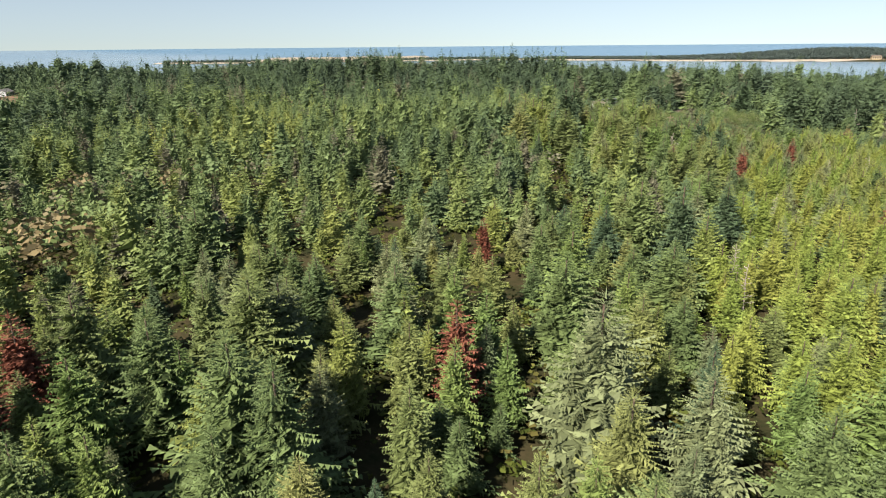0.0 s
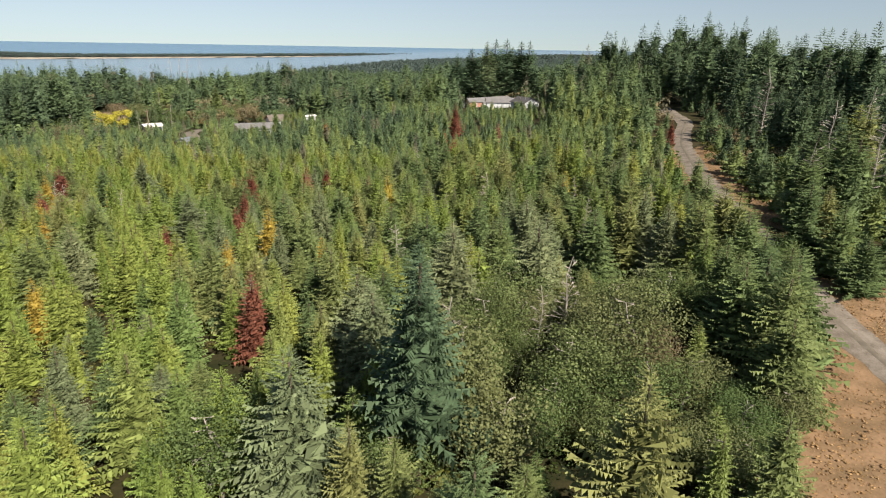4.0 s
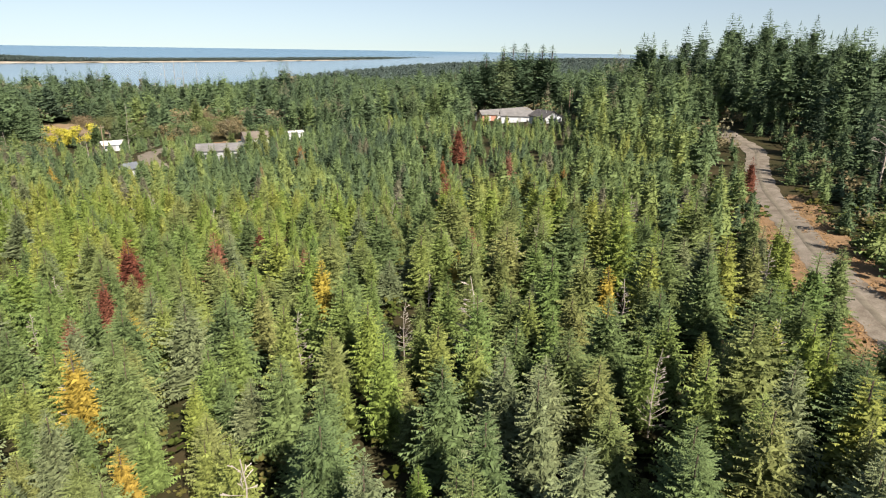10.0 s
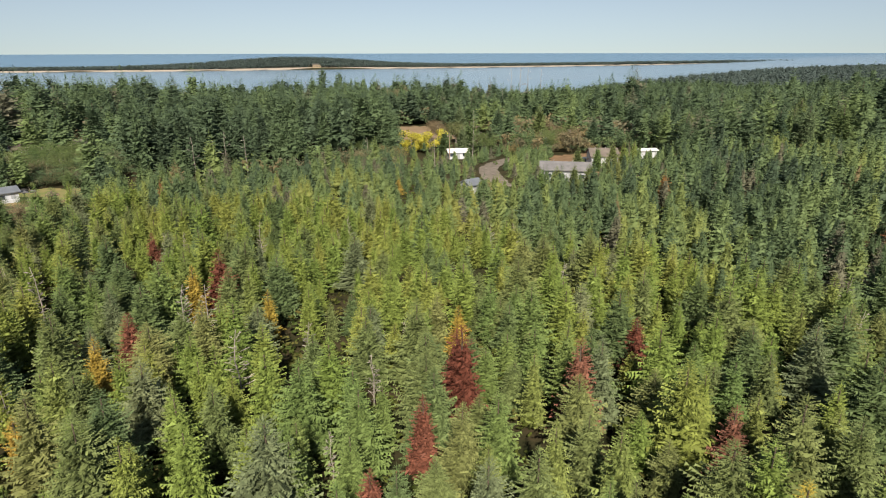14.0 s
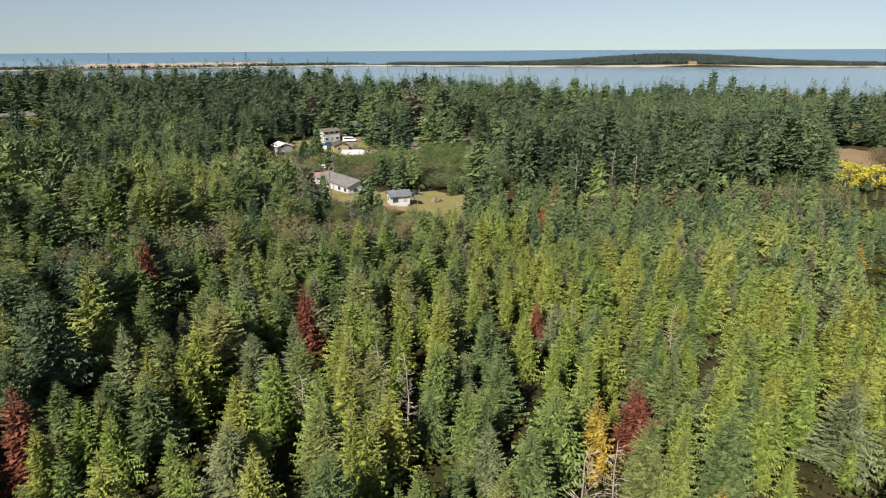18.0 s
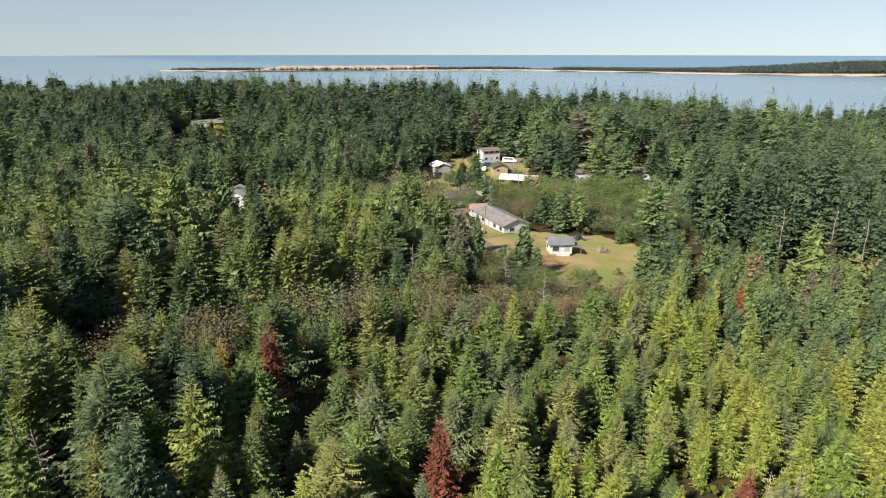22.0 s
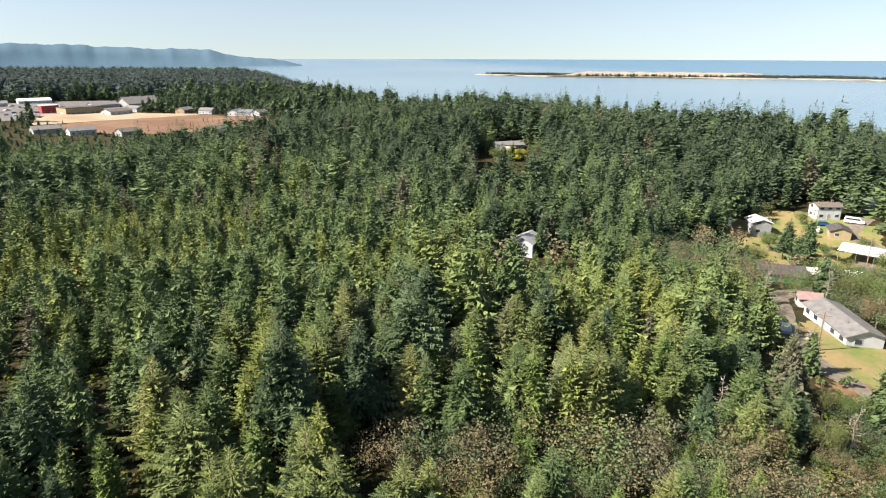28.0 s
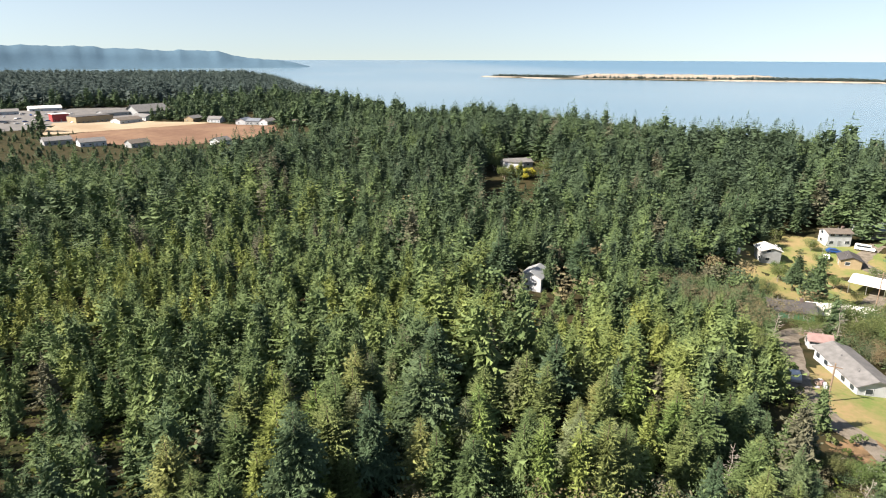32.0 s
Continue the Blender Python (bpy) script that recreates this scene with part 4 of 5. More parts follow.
def cabin():
    x, y = -8.0, 224.5
    e = house("cabin", x, y, 30, 4.4, 3.6, 2.5, 0.8, "white", "blueroof", "small white cabin with a blue-grey metal roof and side awning", "cabin", "houses", windows=2)
    part("awning", prism([(1.8, 2.2), (4.2, 1.75), (4.2, 1.85), (1.8, 2.32)], -2.1, 1.0), M["greyroof"], e)
    for k in (-1.9, 0.8):
        bm = bmesh.new()
        tube(bm, (4.0, k, -0.4), (4.0, k, 1.8), 0.06, 0.06, 8)
        part("post", bm, M["pole"], e)
    bm = boxed(-1.0, -2.8, -0.2, 1.6, -2.2, 1.0, 0.05)
    part("tank", bm, M["white"], e)


cabin()

# ---- vehicles ----


def car(x, y, rz, paint, label, name="car", van=False, L=4.5):
    e = base(name, pose(x, y, gz(x, y) + 0.13, 0, 0, rz), label, "van" if van else "car", "parked vehicles")
    if van:
        prof = [(-L / 2, 0.35), (L / 2, 0.35), (L / 2 + 0.05, 0.9), (L / 2 - 0.7, 1.15), (L / 2 - 1.3, 1.95), (-L / 2 + 0.1, 2.0), (-L / 2, 1.2)]
        win = [(L / 2 - 0.95, 1.2), (L / 2 - 1.4, 1.8), (-L / 2 + 0.5, 1.82), (-L / 2 + 0.45, 1.25)]
    else:
        prof = [(-L / 2, 0.3), (L / 2, 0.3), (L / 2 + 0.03, 0.65), (L / 2 - 0.9, 0.88), (L / 2 - 1.55, 1.38), (-L / 2 + 0.9, 1.42), (-L / 2 + 0.2, 0.95), (-L / 2 - 0.02, 0.85)]
        win = [(L / 2 - 1.1, 0.92), (L / 2 - 1.6, 1.32), (-L / 2 + 0.95, 1.35), (-L / 2 + 0.5, 0.98)]
    bm = prism(prof, -0.87, 0.87)
    bmesh.ops.bevel(bm, geom=bm.edges[:], offset=0.06, segments=2, affect="EDGES")
    body = part("body", bm, M[paint], e)
    part("window", prism(win, -0.885, 0.885), M["glass"], body)
    for sx in (-1, 1):
        for sy in (-1, 1):
            bm = bmesh.new()
            tube(bm, (sx * L * 0.31, sy * 0.68, 0.2), (sx * L * 0.31, sy * 0.9, 0.2), 0.33, 0.33, 14)
            w = part("wheel", bm, M["rubber"], e)
            bm = bmesh.new()
            tube(bm, (sx * L * 0.31, sy * 0.895, 0.2), (sx * L * 0.31, sy * 0.915, 0.2), 0.2, 0.2, 10)
            part("rim", bm, M["steel"], w)
    for sy in (-1, 1):
        part("headlight", boxed(L / 2 - 0.02, sy * 0.6 - 0.15, 0.58, L / 2 + 0.06, sy * 0.6 + 0.15, 0.72), M["steel"], body)


def camper(x, y, rz, L, label):
    e = base("camper_trailer", pose(x, y, gz(x, y), 0, 0, rz), label, "trailer", "parked vehicles")
    bm = prism([(-L / 2, 0.7), (L / 2 - 2.0, 0.7), (L / 2 - 1.6, 1.5), (L / 2, 1.5), (L / 2 - 0.2, 2.9), (L / 2 - 0.9, 3.2), (-L / 2 + 0.2, 3.2), (-L / 2, 2.9)], -1.2, 1.2)
    bmesh.ops.bevel(bm, geom=bm.edges[:], offset=0.1, segments=2, affect="EDGES")
    part("body", bm, M["carwhite"], e)
    for s in (-1, 1):
        for k in range(3):
            part("window", boxed(-L / 2 + 1 + k * L * 0.27, s * 1.2 - 0.03, 1.7, -L / 2 + 2.1 + k * L * 0.27, s * 1.2 + 0.03, 2.4), M["glass"], e)
        for k in (-0.6, 0.3):
            bm = bmesh.new()
            tube(bm, (k, s * 0.95, 0.38), (k, s * 1.2, 0.38), 0.38, 0.38, 12)
            part("wheel", bm, M["rubber"], e)


car(-67.8, 327.7, 40, "carblue", "blue car parked beside a two-storey house")
car(-66.7, 320.6, 110, "carwhite", "white car parked in a yard")
car(-62.5, 336.5, 20, "carwhite", "white van parked by a house", "van", True, 5.6)
car(-31.6, 227.6, 125, "carsilver", "dark silver car on a gravel lane")
car(-10.5, 207, 35, "carsilver", "old grey pickup among junk at the wood edge", "pickup", False, 5.0)
car(134, 214, 60, "cardark", "dark car on the dirt yard")
car(250, 169, 20, "carwhite", "white car beside the ranch house")
camper(-45.5, 273.5, 40, 10.5, "long white camper trailer beside the green house")
camper(-40.5, 278, 35, 7.5, "shorter white camper trailer in the yard")
camper(-85, 296, 20, 7.0, "white camper trailer under tall trees")
rc = np.random.RandomState(21)
for k in range(26):
    car(-640 - 110 * rc.rand(), 112 + 60 * rc.rand(), 100 + 90 * (k % 2), ("carwhite", "carsilver", "cardark", "carwhite", "carblue")[k % 5], "parked car in the town car park")


def pole(x, y, h, arms=True):
    e = base("utility_pole", pose(x, y, gz(x, y) - 0.3, 0, 0, 25), "weathered wooden utility pole", "pole", "utility poles")
    bm = bmesh.new()
    tube(bm, (0, 0, 0), (0, 0, h), 0.15, 0.11, 9)
    part("post", bm, M["pole"], e)
    if arms:
        part("crossarm", boxed(-1.1, -0.06, h - 0.8, 1.1, 0.06, h - 0.66), M["pole"], e)
        for k in (-0.95, 0.95):
            bm = bmesh.new()
            tube(bm, (k, 0, h - 0.66), (k, 0, h - 0.45), 0.05, 0.03, 7)
            part("insulator", bm, M["white"], e)


for px, py, ph in ((-24.5, 224.5, 7.5), (-42, 292, 10), (-56, 345, 10), (256, 165, 11), (245, 160, 10), (100, 232, 9)):
    pole(px, py, ph)


def heap(name, x, y, r, h, mats, label, seed):
    """A junk heap: tumbled boards and crates."""
    rng = np.random.RandomState(seed)
    e = base(name, pose(x, y, gz(x, y)), label, "heap")
    for k in range(11):
        bm = boxed(-0.5 - rng.rand() * 0.7, -0.2 - rng.rand() * 0.4, 0, 0.5, 0.2, 0.12 + rng.rand() * 0.5, 0.02)
        a, q = rng.rand() * 6.283, r * rng.rand()
        bmesh.ops.transform(bm, matrix=pose(math.cos(a) * q, math.sin(a) * q, h * rng.rand() * (1 - q / r), rng.rand() * 24 - 12, rng.rand() * 24 - 12, rng.rand() * 360), verts=bm.verts)
        part("board", bm, M[mats[k % len(mats)]], e)


heap("scrap_heap", -9.5, 211.5, 2.6, 0.8, ("pole", "brownroof", "steel", "white"), "heap of scrap boards and metal on bare dirt", 3)
heap("tarp_pile", -7.5, 239, 2.0, 0.5, ("cardark", "rubber", "greyroof"), "low dark pile on the lawn", 4)
heap("wood_pile", -0.5, 231, 1.2, 0.6, ("pole", "brownroof"), "small brown pile of wood on the lawn", 5)
heap("junk_pile", -27.5, 229.5, 2.0, 0.6, ("white", "pole", "pinkroof"), "junk and boards beside the long house", 6)
heap("yard_clutter", -42, 255, 2.2, 0.8, ("pole", "steel", "brownroof"), "clutter behind the green house", 7)

# ---- far shore ----
e = base("harbour_building", pose(388, 2345, gz(388, 2345), 0, 0, 5), "pale building on the far shore", "building")
part("wall", boxed(-13, -8, -1, 13, 8, 9), M["tan"], e)
part("roof", prism([(-14, 9), (14, 9), (11, 13), (-11, 13)], -9, 9), M["tanroof"], e)
for k in range(4):
    part("window", boxed(-11 + k * 6, -8.1, 3, -8 + k * 6, -7.9, 7), M["glass"], e)


def strand(name, side, w, label, x0, x1, rise=0.0):
    """The pale beach along the spit, or a ridge of dunes."""
    x = np.linspace(x0, x1, 221)
    y0 = np.interp(x, SPIT_X, SPIT_Y)
    rng = np.random.RandomState(3)
    a = y0 + side - w * (0.4 + 0.6 * rng.rand(len(x)))
    b = y0 + side + w
    v = np.r_[np.c_[x, a, ground_z(x, a) + 0.8], np.c_[x, (a + b) / 2, ground_z(x, (a + b) / 2) + 0.8 + rise * (0.75 + 0.35 * rng.rand(len(x))) * np.minimum(1, np.minimum(x - x0, x1 - x) / 60)], np.c_[x, b, ground_z(x, b) + 0.8]]
    i = np.arange(220)
    f = np.r_[np.stack([i, i + 1, i + 222, i + 221], -1), np.stack([i + 221, i + 222, i + 443, i + 442], -1)]
    tagged(soup(name, v, f, M["sand"]), label, "beach", kind="structure")


strand("beach_near", 15, 13, "pale sand strip along the far shore", -2030, 2600)
strand("beach_dunes", 165, 105, "pale dunes across the low end of the spit", -1700, -1120, 12.0)


def headland():
    """Wooded hills across the bay mouth, sloping to the water; haze is in their colour."""
    n, dist = 260, 3850
    deg = np.linspace(-135, -66.6, n)
    a = np.radians(deg)
    rng = np.random.RandomState(1)
    top = np.interp(deg, (-135, -110, -89, -85.6, -79.7, -74.6, -73.2, -71, -68.6, -67, -66.6), (120, 135, 127, 126, 107, 104, 74, 60, 44, 18, 3))
    top = top + (2.5 * np.sin(a * 97) + 1.5 * np.sin(a * 231) + 4 * (rng.rand(n) - 0.5)) * np.minimum(1, top / 60)
    V = []
    for dd, zz in ((-170, 0.0), (-110, 0.25), (-60, 0.62), (0, 1.0), (300, 0.8), (700, 0.0)):
        r = dist + dd + 5 * np.sin(a * 60)
        V.append(np.c_[14 + r * np.sin(a), 119 + r * np.cos(a), np.maximum(top * zz, 2)])
    i = (np.arange(5)[:, None] * n + np.arange(n - 1)).ravel()
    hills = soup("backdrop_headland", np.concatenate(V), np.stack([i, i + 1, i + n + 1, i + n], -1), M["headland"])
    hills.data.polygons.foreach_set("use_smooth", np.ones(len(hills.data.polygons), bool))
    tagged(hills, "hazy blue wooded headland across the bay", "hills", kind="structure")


headland()

# ---- single trees that stand out ----
for x, y, h in ((97.8, 98.9, 7.5), (61, 101.5, 7.5), (53.7, 106.5, 8), (36.6, 136, 7.5), (-12.5, 147, 8.5), (6.5, 144.5, 7), (28, 155, 5), (28.9, 122.7, 6), (48.8, 101.1, 6),
                (23.7, 63, 7.5), (-22, 34, 8), (-49, 20, 9), (138, 129, 9), (54.5, 109.5, 6.5), (122, 104, 6.5), (71, 108, 5.5), (16, 100, 6), (-3, 122, 7), (66, 92, 5.5), (44, 96, 5), (120, 62, 5), (-30, 60, 6),
                (-15, 118, 6.5), (80, 80, 5), (33, 95, 5), (41, 250, 9)):
    plant("rust", x, y, h * 1.15, wide=1.3, lone=True)
for x, y, h in ((-15.5, 144, 8), (33.8, 134.5, 7), (46, 88, 7), (40, 83, 7.5), (31, 78, 7), (70, 74, 6.5), (27, 118, 6.5), (58, 118, 6), (41, 128, 6), (72, 60, 6), (24, 108, 6), (62, 84, 7), (14, 82, 6.5), (38, 71, 6)):
    plant("gold", x, y, h * 1.05, wide=1.2, lone=True)
for x, y, h in ((38.6, 42.3, 8), (99.5, 33, 12), (93.2, 26.7, 13), (84, 33, 9), (170, 43.7, 15), (37.5, 116, 7), (32.9, 128.6, 7), (35, 131, 6), (16, 138, 6.5), (19, 136, 7), (-16, 128, 8), (44, 121, 5), (62, 66, 8), (40, 62, 8),
                (88, 16, 12), (110, 30, 13), (12, 132, 6), (-8, 195, 7), (0, 190, 6), (-20, 186, 7), (48, 112, 5), (130, 48, 14), (28, 46, 8), (-35, 252, 10), (-40, 236, 9)):
    plant("snag", x, y, h, lone=True)
for x, y, h in ((31.3, 236, 12), (39, 233, 13), (36, 231, 11), (44, 232, 12), (212, 420, 26), (218, 421, 28), (225, 424, 27), (232, 420, 25), (120, 262, 14), (186, 378, 16), (76, 232, 9), (92, 222, 9), (103, 222, 10), (-60, 300, 12)):
    plant("pole", x, y, h)
for x, y, h in ((103.5, 270, 8.5), (108, 273, 7.5), (99.5, 268, 6.5), (-191, 309, 6.5)):
    plant("yellowbush", x, y, h, wide=1.35)
# broadleaf trees by the clearing and the long house
for x, y, h in ((36, 36, 8), (30, 38, 7), (26, 44, 8), (33, 46, 7), (42, 40, 6), (22, 38, 7), (18, 42, 6), (46, 33.5, 5), (40, 48, 6.5), (-40, 250, 7), (-22, 255, 9), (-16, 258, 9), (-10, 254, 8), (-14, 264, 9), (-22, 266, 9), (-2, 252, 8), (4, 258, 8)):
    plant("leafy", x, y, h, wide=1.2)
# broadleaf trees behind the lawn
for x, y, h in ((-8, 272, 9), (-30, 262, 8), (-26, 258, 8), (-18, 270, 8), (-12, 280, 9), (-4, 264, 8), (0, 272, 8), (-24, 276, 8), (-18, 286, 9), (-6, 288, 8), (-34, 270, 7), (-30, 282, 8), (-36, 290, 8), (-60, 272, 6), (-66, 290, 6), (-40, 231, 6), (-188, 316, 9), (-197, 300, 6.5), (-193, 306, 6), (-201, 302, 6), (-212, 306, 9)):
    plant("leafy", x, y, h, wide=1.2)
# broadleaf trees in the mixed wood and scrub
for x, y, h in ((-36, 222, 7), (80, 250, 8), (120, 250, 8), (140, 246, 7), (156, 262, 8), (-2, 196, 5), (-10, 192, 5), (2, 203, 4.5), (-16, 196, 5), (8, 190, 5), (12, 50, 7), (56, 34, 5), (60, 32, 5), (33, 27.5, 4.5), (30, 26.5, 4), (36, 25.5, 4), (28, 28, 5), (-11, 203, 5), (-14, 202, 4.5), (31, 33, 6), (35, 31.5, 5), (26.5, 31.5, 5)):
    plant("leafy", x, y, h, wide=1.2)
for x, y, h in ((-24, 248, 7), (10, 196, 5), (170, 280, 9), (176, 292, 9), (-13, 184, 5), (4, 186, 5), (150, 290, 8)):
    plant("brown", x, y, h, wide=1.2)
rs = np.random.RandomState(41)
for cx, cy, n, r, h in ((214, 249, 5, 7, 9), (228, 300, 6, 9, 10), (250, 318, 5, 10, 10), (140, 428, 3, 5, 14), (176, 340, 4, 7, 8), (196, 262, 4, 7, 8), (150, 262, 4, 7, 8), (120, 290, 3, 5, 8)):
    for k in range(n):
        plant("brown" if k % 3 else "leafy", cx + r * rs.normal() * 0.6, cy + r * rs.normal() * 0.6, h * (0.8 + 0.4 * rs.rand()), wide=1.25)
# bushes in the yards
for x, y, h in ((-55, 299, 4), (-50, 313, 4.5), (-66, 314, 4), (-73, 324, 4.5), (-46, 291, 4), (-57, 288, 5), (-81, 313, 5), (-62, 306, 3.5), (-37, 294, 5), (-70, 297, 4), (-84, 322, 5), (-53, 331, 4), (-38, 262, 9), (-34, 256, 8)):
    plant("leafy", x, y, h, wide=1.3)
# thin dead saplings among the young trees
for k in range(160):
    x, y = 110 * rs.rand() - 6, 40 + 125 * rs.rand()
    if bool(inside(x, y, YOUNG)) and 5 < float(off_line(x, y, FLIGHT)) < 48 and KINDS["snag"][1] < 75:
        plant("snag", x, y, 4.0 + 3.2 * rs.rand(), wide=0.8)
# the dark group at the edge of the lawn
HOUSES += [(-19, 207, 4.0), (-24, 211, 3.5)]
for x, y, h in ((-12, 186, 8), (-14, 182.5, 10), (-13.5, 189, 11.5), (-17, 186, 11.5), (-18, 179, 10), (-22, 198, 11.5), (-17, 201, 10.5), (-26, 202, 11.5), (-20, 193, 10), (-28, 196, 11), (-33, 201, 11.5), (-35, 208, 11), (-12, 190, 8), (-25, 190, 10)):
    plant("tall" if rs.rand() < 0.6 else "young_dark", x, y, h * (0.62 if y > 192 and x > -31 else 0.9), wide=1.2)
# firs between the clearing and the road
for x, y, h in ((45, 27.5, 9), (48.3, 28, 8.5), (51, 29, 8), (55.7, 33.4, 9), (52, 31.2, 8.5), (61.3, 35.5, 8.5), (58, 33.5, 8), (49, 33.3, 8), (64, 37.5, 8.5), (54.8, 37, 9), (68, 40.5, 8), (58.5, 38.5, 8.5), (46, 31.5, 8), (65.5, 27, 7.5), (70, 29, 8), (62, 24.5, 6)):
    plant("olive" if rs.rand() < 0.6 else "young_dark", x, y, h, wide=1.2)
# young trees in front of the workshop yard
for x, y, h in ((84, 181, 5.0), (87.5, 180.5, 5.2), (91, 182, 4.6), (101, 180, 5.5), (104, 178.5, 6), (108, 178, 6), (112, 178.5, 5.5), (117, 179.5, 6), (121, 181, 5), (125, 195, 7), (129, 194.5, 7.5), (133, 195.5, 7), (122, 199, 6.5), (138, 198, 7), (142, 203, 6.5)):
    plant("young_green" if rs.rand() < 0.5 else "olive", x, y, h, wide=1.15)
rs = np.random.RandomState(40)
for x, y in ((40, 29.5), (45, 29), (52, 32), (62, 30.5), (34, 29.5), (28, 27), (66, 22), (60, 15), (26, 14), (88, 38), (94, 43), (100, 46), (106, 49), (84, 22), (78, 20), (99, 20), (-16, 214), (-18, 211), (2, 210), (6, 216), (7, 232), (-32, 227),
             (-34, 230), (-27, 219), (-25, 217), (-8, 243), (-57, 285), (-50, 287), (-66, 296), (-70, 310), (-64, 306), (-74, 318), (110, 222), (106, 230), (126, 200), (160, 240)):
    plant("shrub", x, y, 1.3 + 1.4 * rs.rand(), wide=1.3)
for k in range(26):
    a = k / 25
    plant("shrub", 26.5 + 12.5 * a + rs.normal() * 0.8, 24.5 + 3.0 * math.sin(a * 1.6) + rs.normal() * 0.7, 0.9 + 1.5 * rs.rand(), wide=1.4)
for x, y, h, w in ((13.7, 45, 11, 1.5), (24, 49.5, 10, 1.4), (36.1, 51.9, 10.5, 1.4), (41.5, 46.8, 10, 1.4), (27, 54, 9.5, 1.3), (-11.6, 31.5, 12.5, 1.35), (-5.4, 28.8, 10, 1.3), (-36, 32, 10, 1.3), (49, 50, 8, 1.4), (53, 57, 9, 1.1)):
    plant("blue", x, y, h, wide=w, lone=True)
for x, y, h, w in ((-48, 23.7, 11, 1.4), (-26.8, 20.3, 11, 1.4), (42.4, 30.5, 9.5, 1.3), (89, 30, 11, 1.2), (92, 33.5, 10, 1.2), (70, 48, 8, 1.2), (-31, 161, 12, 1.3), (-58, 45, 10, 1.3), (41, 27.5, 9.5, 1.3), (44.5, 29.5, 9.5, 1.3), (38, 26.5, 8, 1.3), (77, 32, 10, 1.1), (80, 28, 12, 1.1), (68, 30.5, 9, 1.2)):
    plant("young_dark", x, y, h, wide=w, lone=True)
# dark firs that stand over the mixed wood and the far side of the plantation
for x, y, h in ((112, 252, 11), (116, 256, 12), (121, 250, 10), (108, 258, 9), (168, 214, 12), (172, 218, 13), (180, 206, 11), (184, 196, 13), (190, 192, 14), (187, 201, 12), (195, 186, 13), (200, 190, 14),
                (205, 196, 15), (196, 202, 13), (176, 240, 13), (186, 236, 14), (160, 250, 12), (150, 270, 15), (190, 252, 15), (202, 240, 14), (214, 230, 15), (222, 222, 16), (140, 285, 13), (130, 300, 14)):
    plant("tall" if (x + y) % 3 else "young_dark", x, y, h, wide=1.25)
# the small dark fir on the lawn and trees close to the houses
plant("young_dark", 1.5, 240, 5.5, wide=1.0)
for x, y, h in ((-196, 303.5, 8), (-199.5, 306, 7), (-193, 306, 9)):
    plant("olive", x, y, h, wide=1.1)
for x, y, h in ((-84, 292, 17), (-90, 298, 15), (-60, 286, 10), (-86, 304, 18), (-92, 310, 18), (-62, 292, 11), (-37, 300, 8), (-14, 312, 18), (-1, 303, 20), (-34, 322, 22), (-40, 330, 20), (-24, 338, 20), (-50, 352, 20), (-44, 345, 18), (247, 193.5, 31)):
    plant("tall", x, y, h, wide=1.5 if h > 23 else 1.2)
for x, y, h in ((252, 192, 32), (257, 189, 32), (262, 184, 31), (241, 198, 28), (260, 178, 30), (253, 198, 30), (264, 190, 29), (236, 203, 25), (230, 208, 22), (-87.6, 220.6, 10), (-96, 213, 9), (-98, 226, 17), (-94, 210, 15), (-84, 228, 16), (-100, 216, 16)):
    plant("tall", x, y, h, wide=1.5 if h > 23 else 1.2)

# ---- the woods ----
BOUNDS = (-170, 200, -40, 260)


def near(x, y):
    return off_line(x, y, FLIGHT)


def hue(x, y, seed):
    return 0.5 + 0.5 * np.sin(x * 0.045 + seed) * np.cos(y * 0.038 + seed * 1.7) + 0.25 * np.sin(x * 0.15 - y * 0.11 + seed)


def heights(x, y, rng):
    n = len(x)
    r, d = rng.rand(n), near(x, y)
    young = inside(x, y, YOUNG)
    clump = 0.78 + 0.44 * np.clip(hue(x, y, 4.0), 0, 1)
    grown = 4.4 + 4.1 * step((d - 50) / 170) + (5.2 + 7.8 * step((d - 50) / 200)) * r + 4.0 * (rng.rand(n) > 0.94)
    h = np.where(young, 4.4 + 4.6 * r, grown * clump)
    h = h + 3.0 * ((x < 2) & (y > 125) & ~young)
    h = np.where(inside(x, y, MIXED), 4 + 6 * r + 8.0 * (r > 0.86), h)
    h = np.where(inside(x, y, TALLSTAND), 15 + 11 * r, h)
    h = np.where(inside(x, y, HILL), 8 + 8 * r + 11 * step((x - 190) / 50) * step((y - 40) / 40), h)
    h = np.where((x > 80) & (y < 36 + 0.03 * (x - 23)) & (x < 600), np.clip(np.where(inside(x, y, RIDGE), 66.0, 60.0) - ground_z(x, y), 4, h), h)
    ridge = inside(x, y, RIDGE)
    h = np.where(ridge & (r > 0.25), np.maximum(h, 60.0 + 8.0 * r - ground_z(x, y)), h)
    h = np.where(inside(x, y, FORE), 3.0 + 3.6 * r, h)
    h = np.where(inside(x, y, BROAD), 3.2 + 3.0 * r, h)
    h = np.where(inside(x, y, VIEW) | inside(x, y, GAP) | inside(x, y, SIGHT), 2.8 + 2.8 * r, h)
    h = np.where(inside(x, y, LOW) | inside(x, y, DELL), 3.2 + 2.8 * r, h)
    h = np.where(inside(x, y, FRONT), 4.5 + 4.0 * r * step((x + 470) / 120), h)
    h = np.where(off_line(x, y, ROAD) < 7, np.minimum(h, 3 + 4 * r), h)
    return np.where(inside(x, y, SCRUB) | inside(x, y, THICKET), 3 + 4 * r, h)


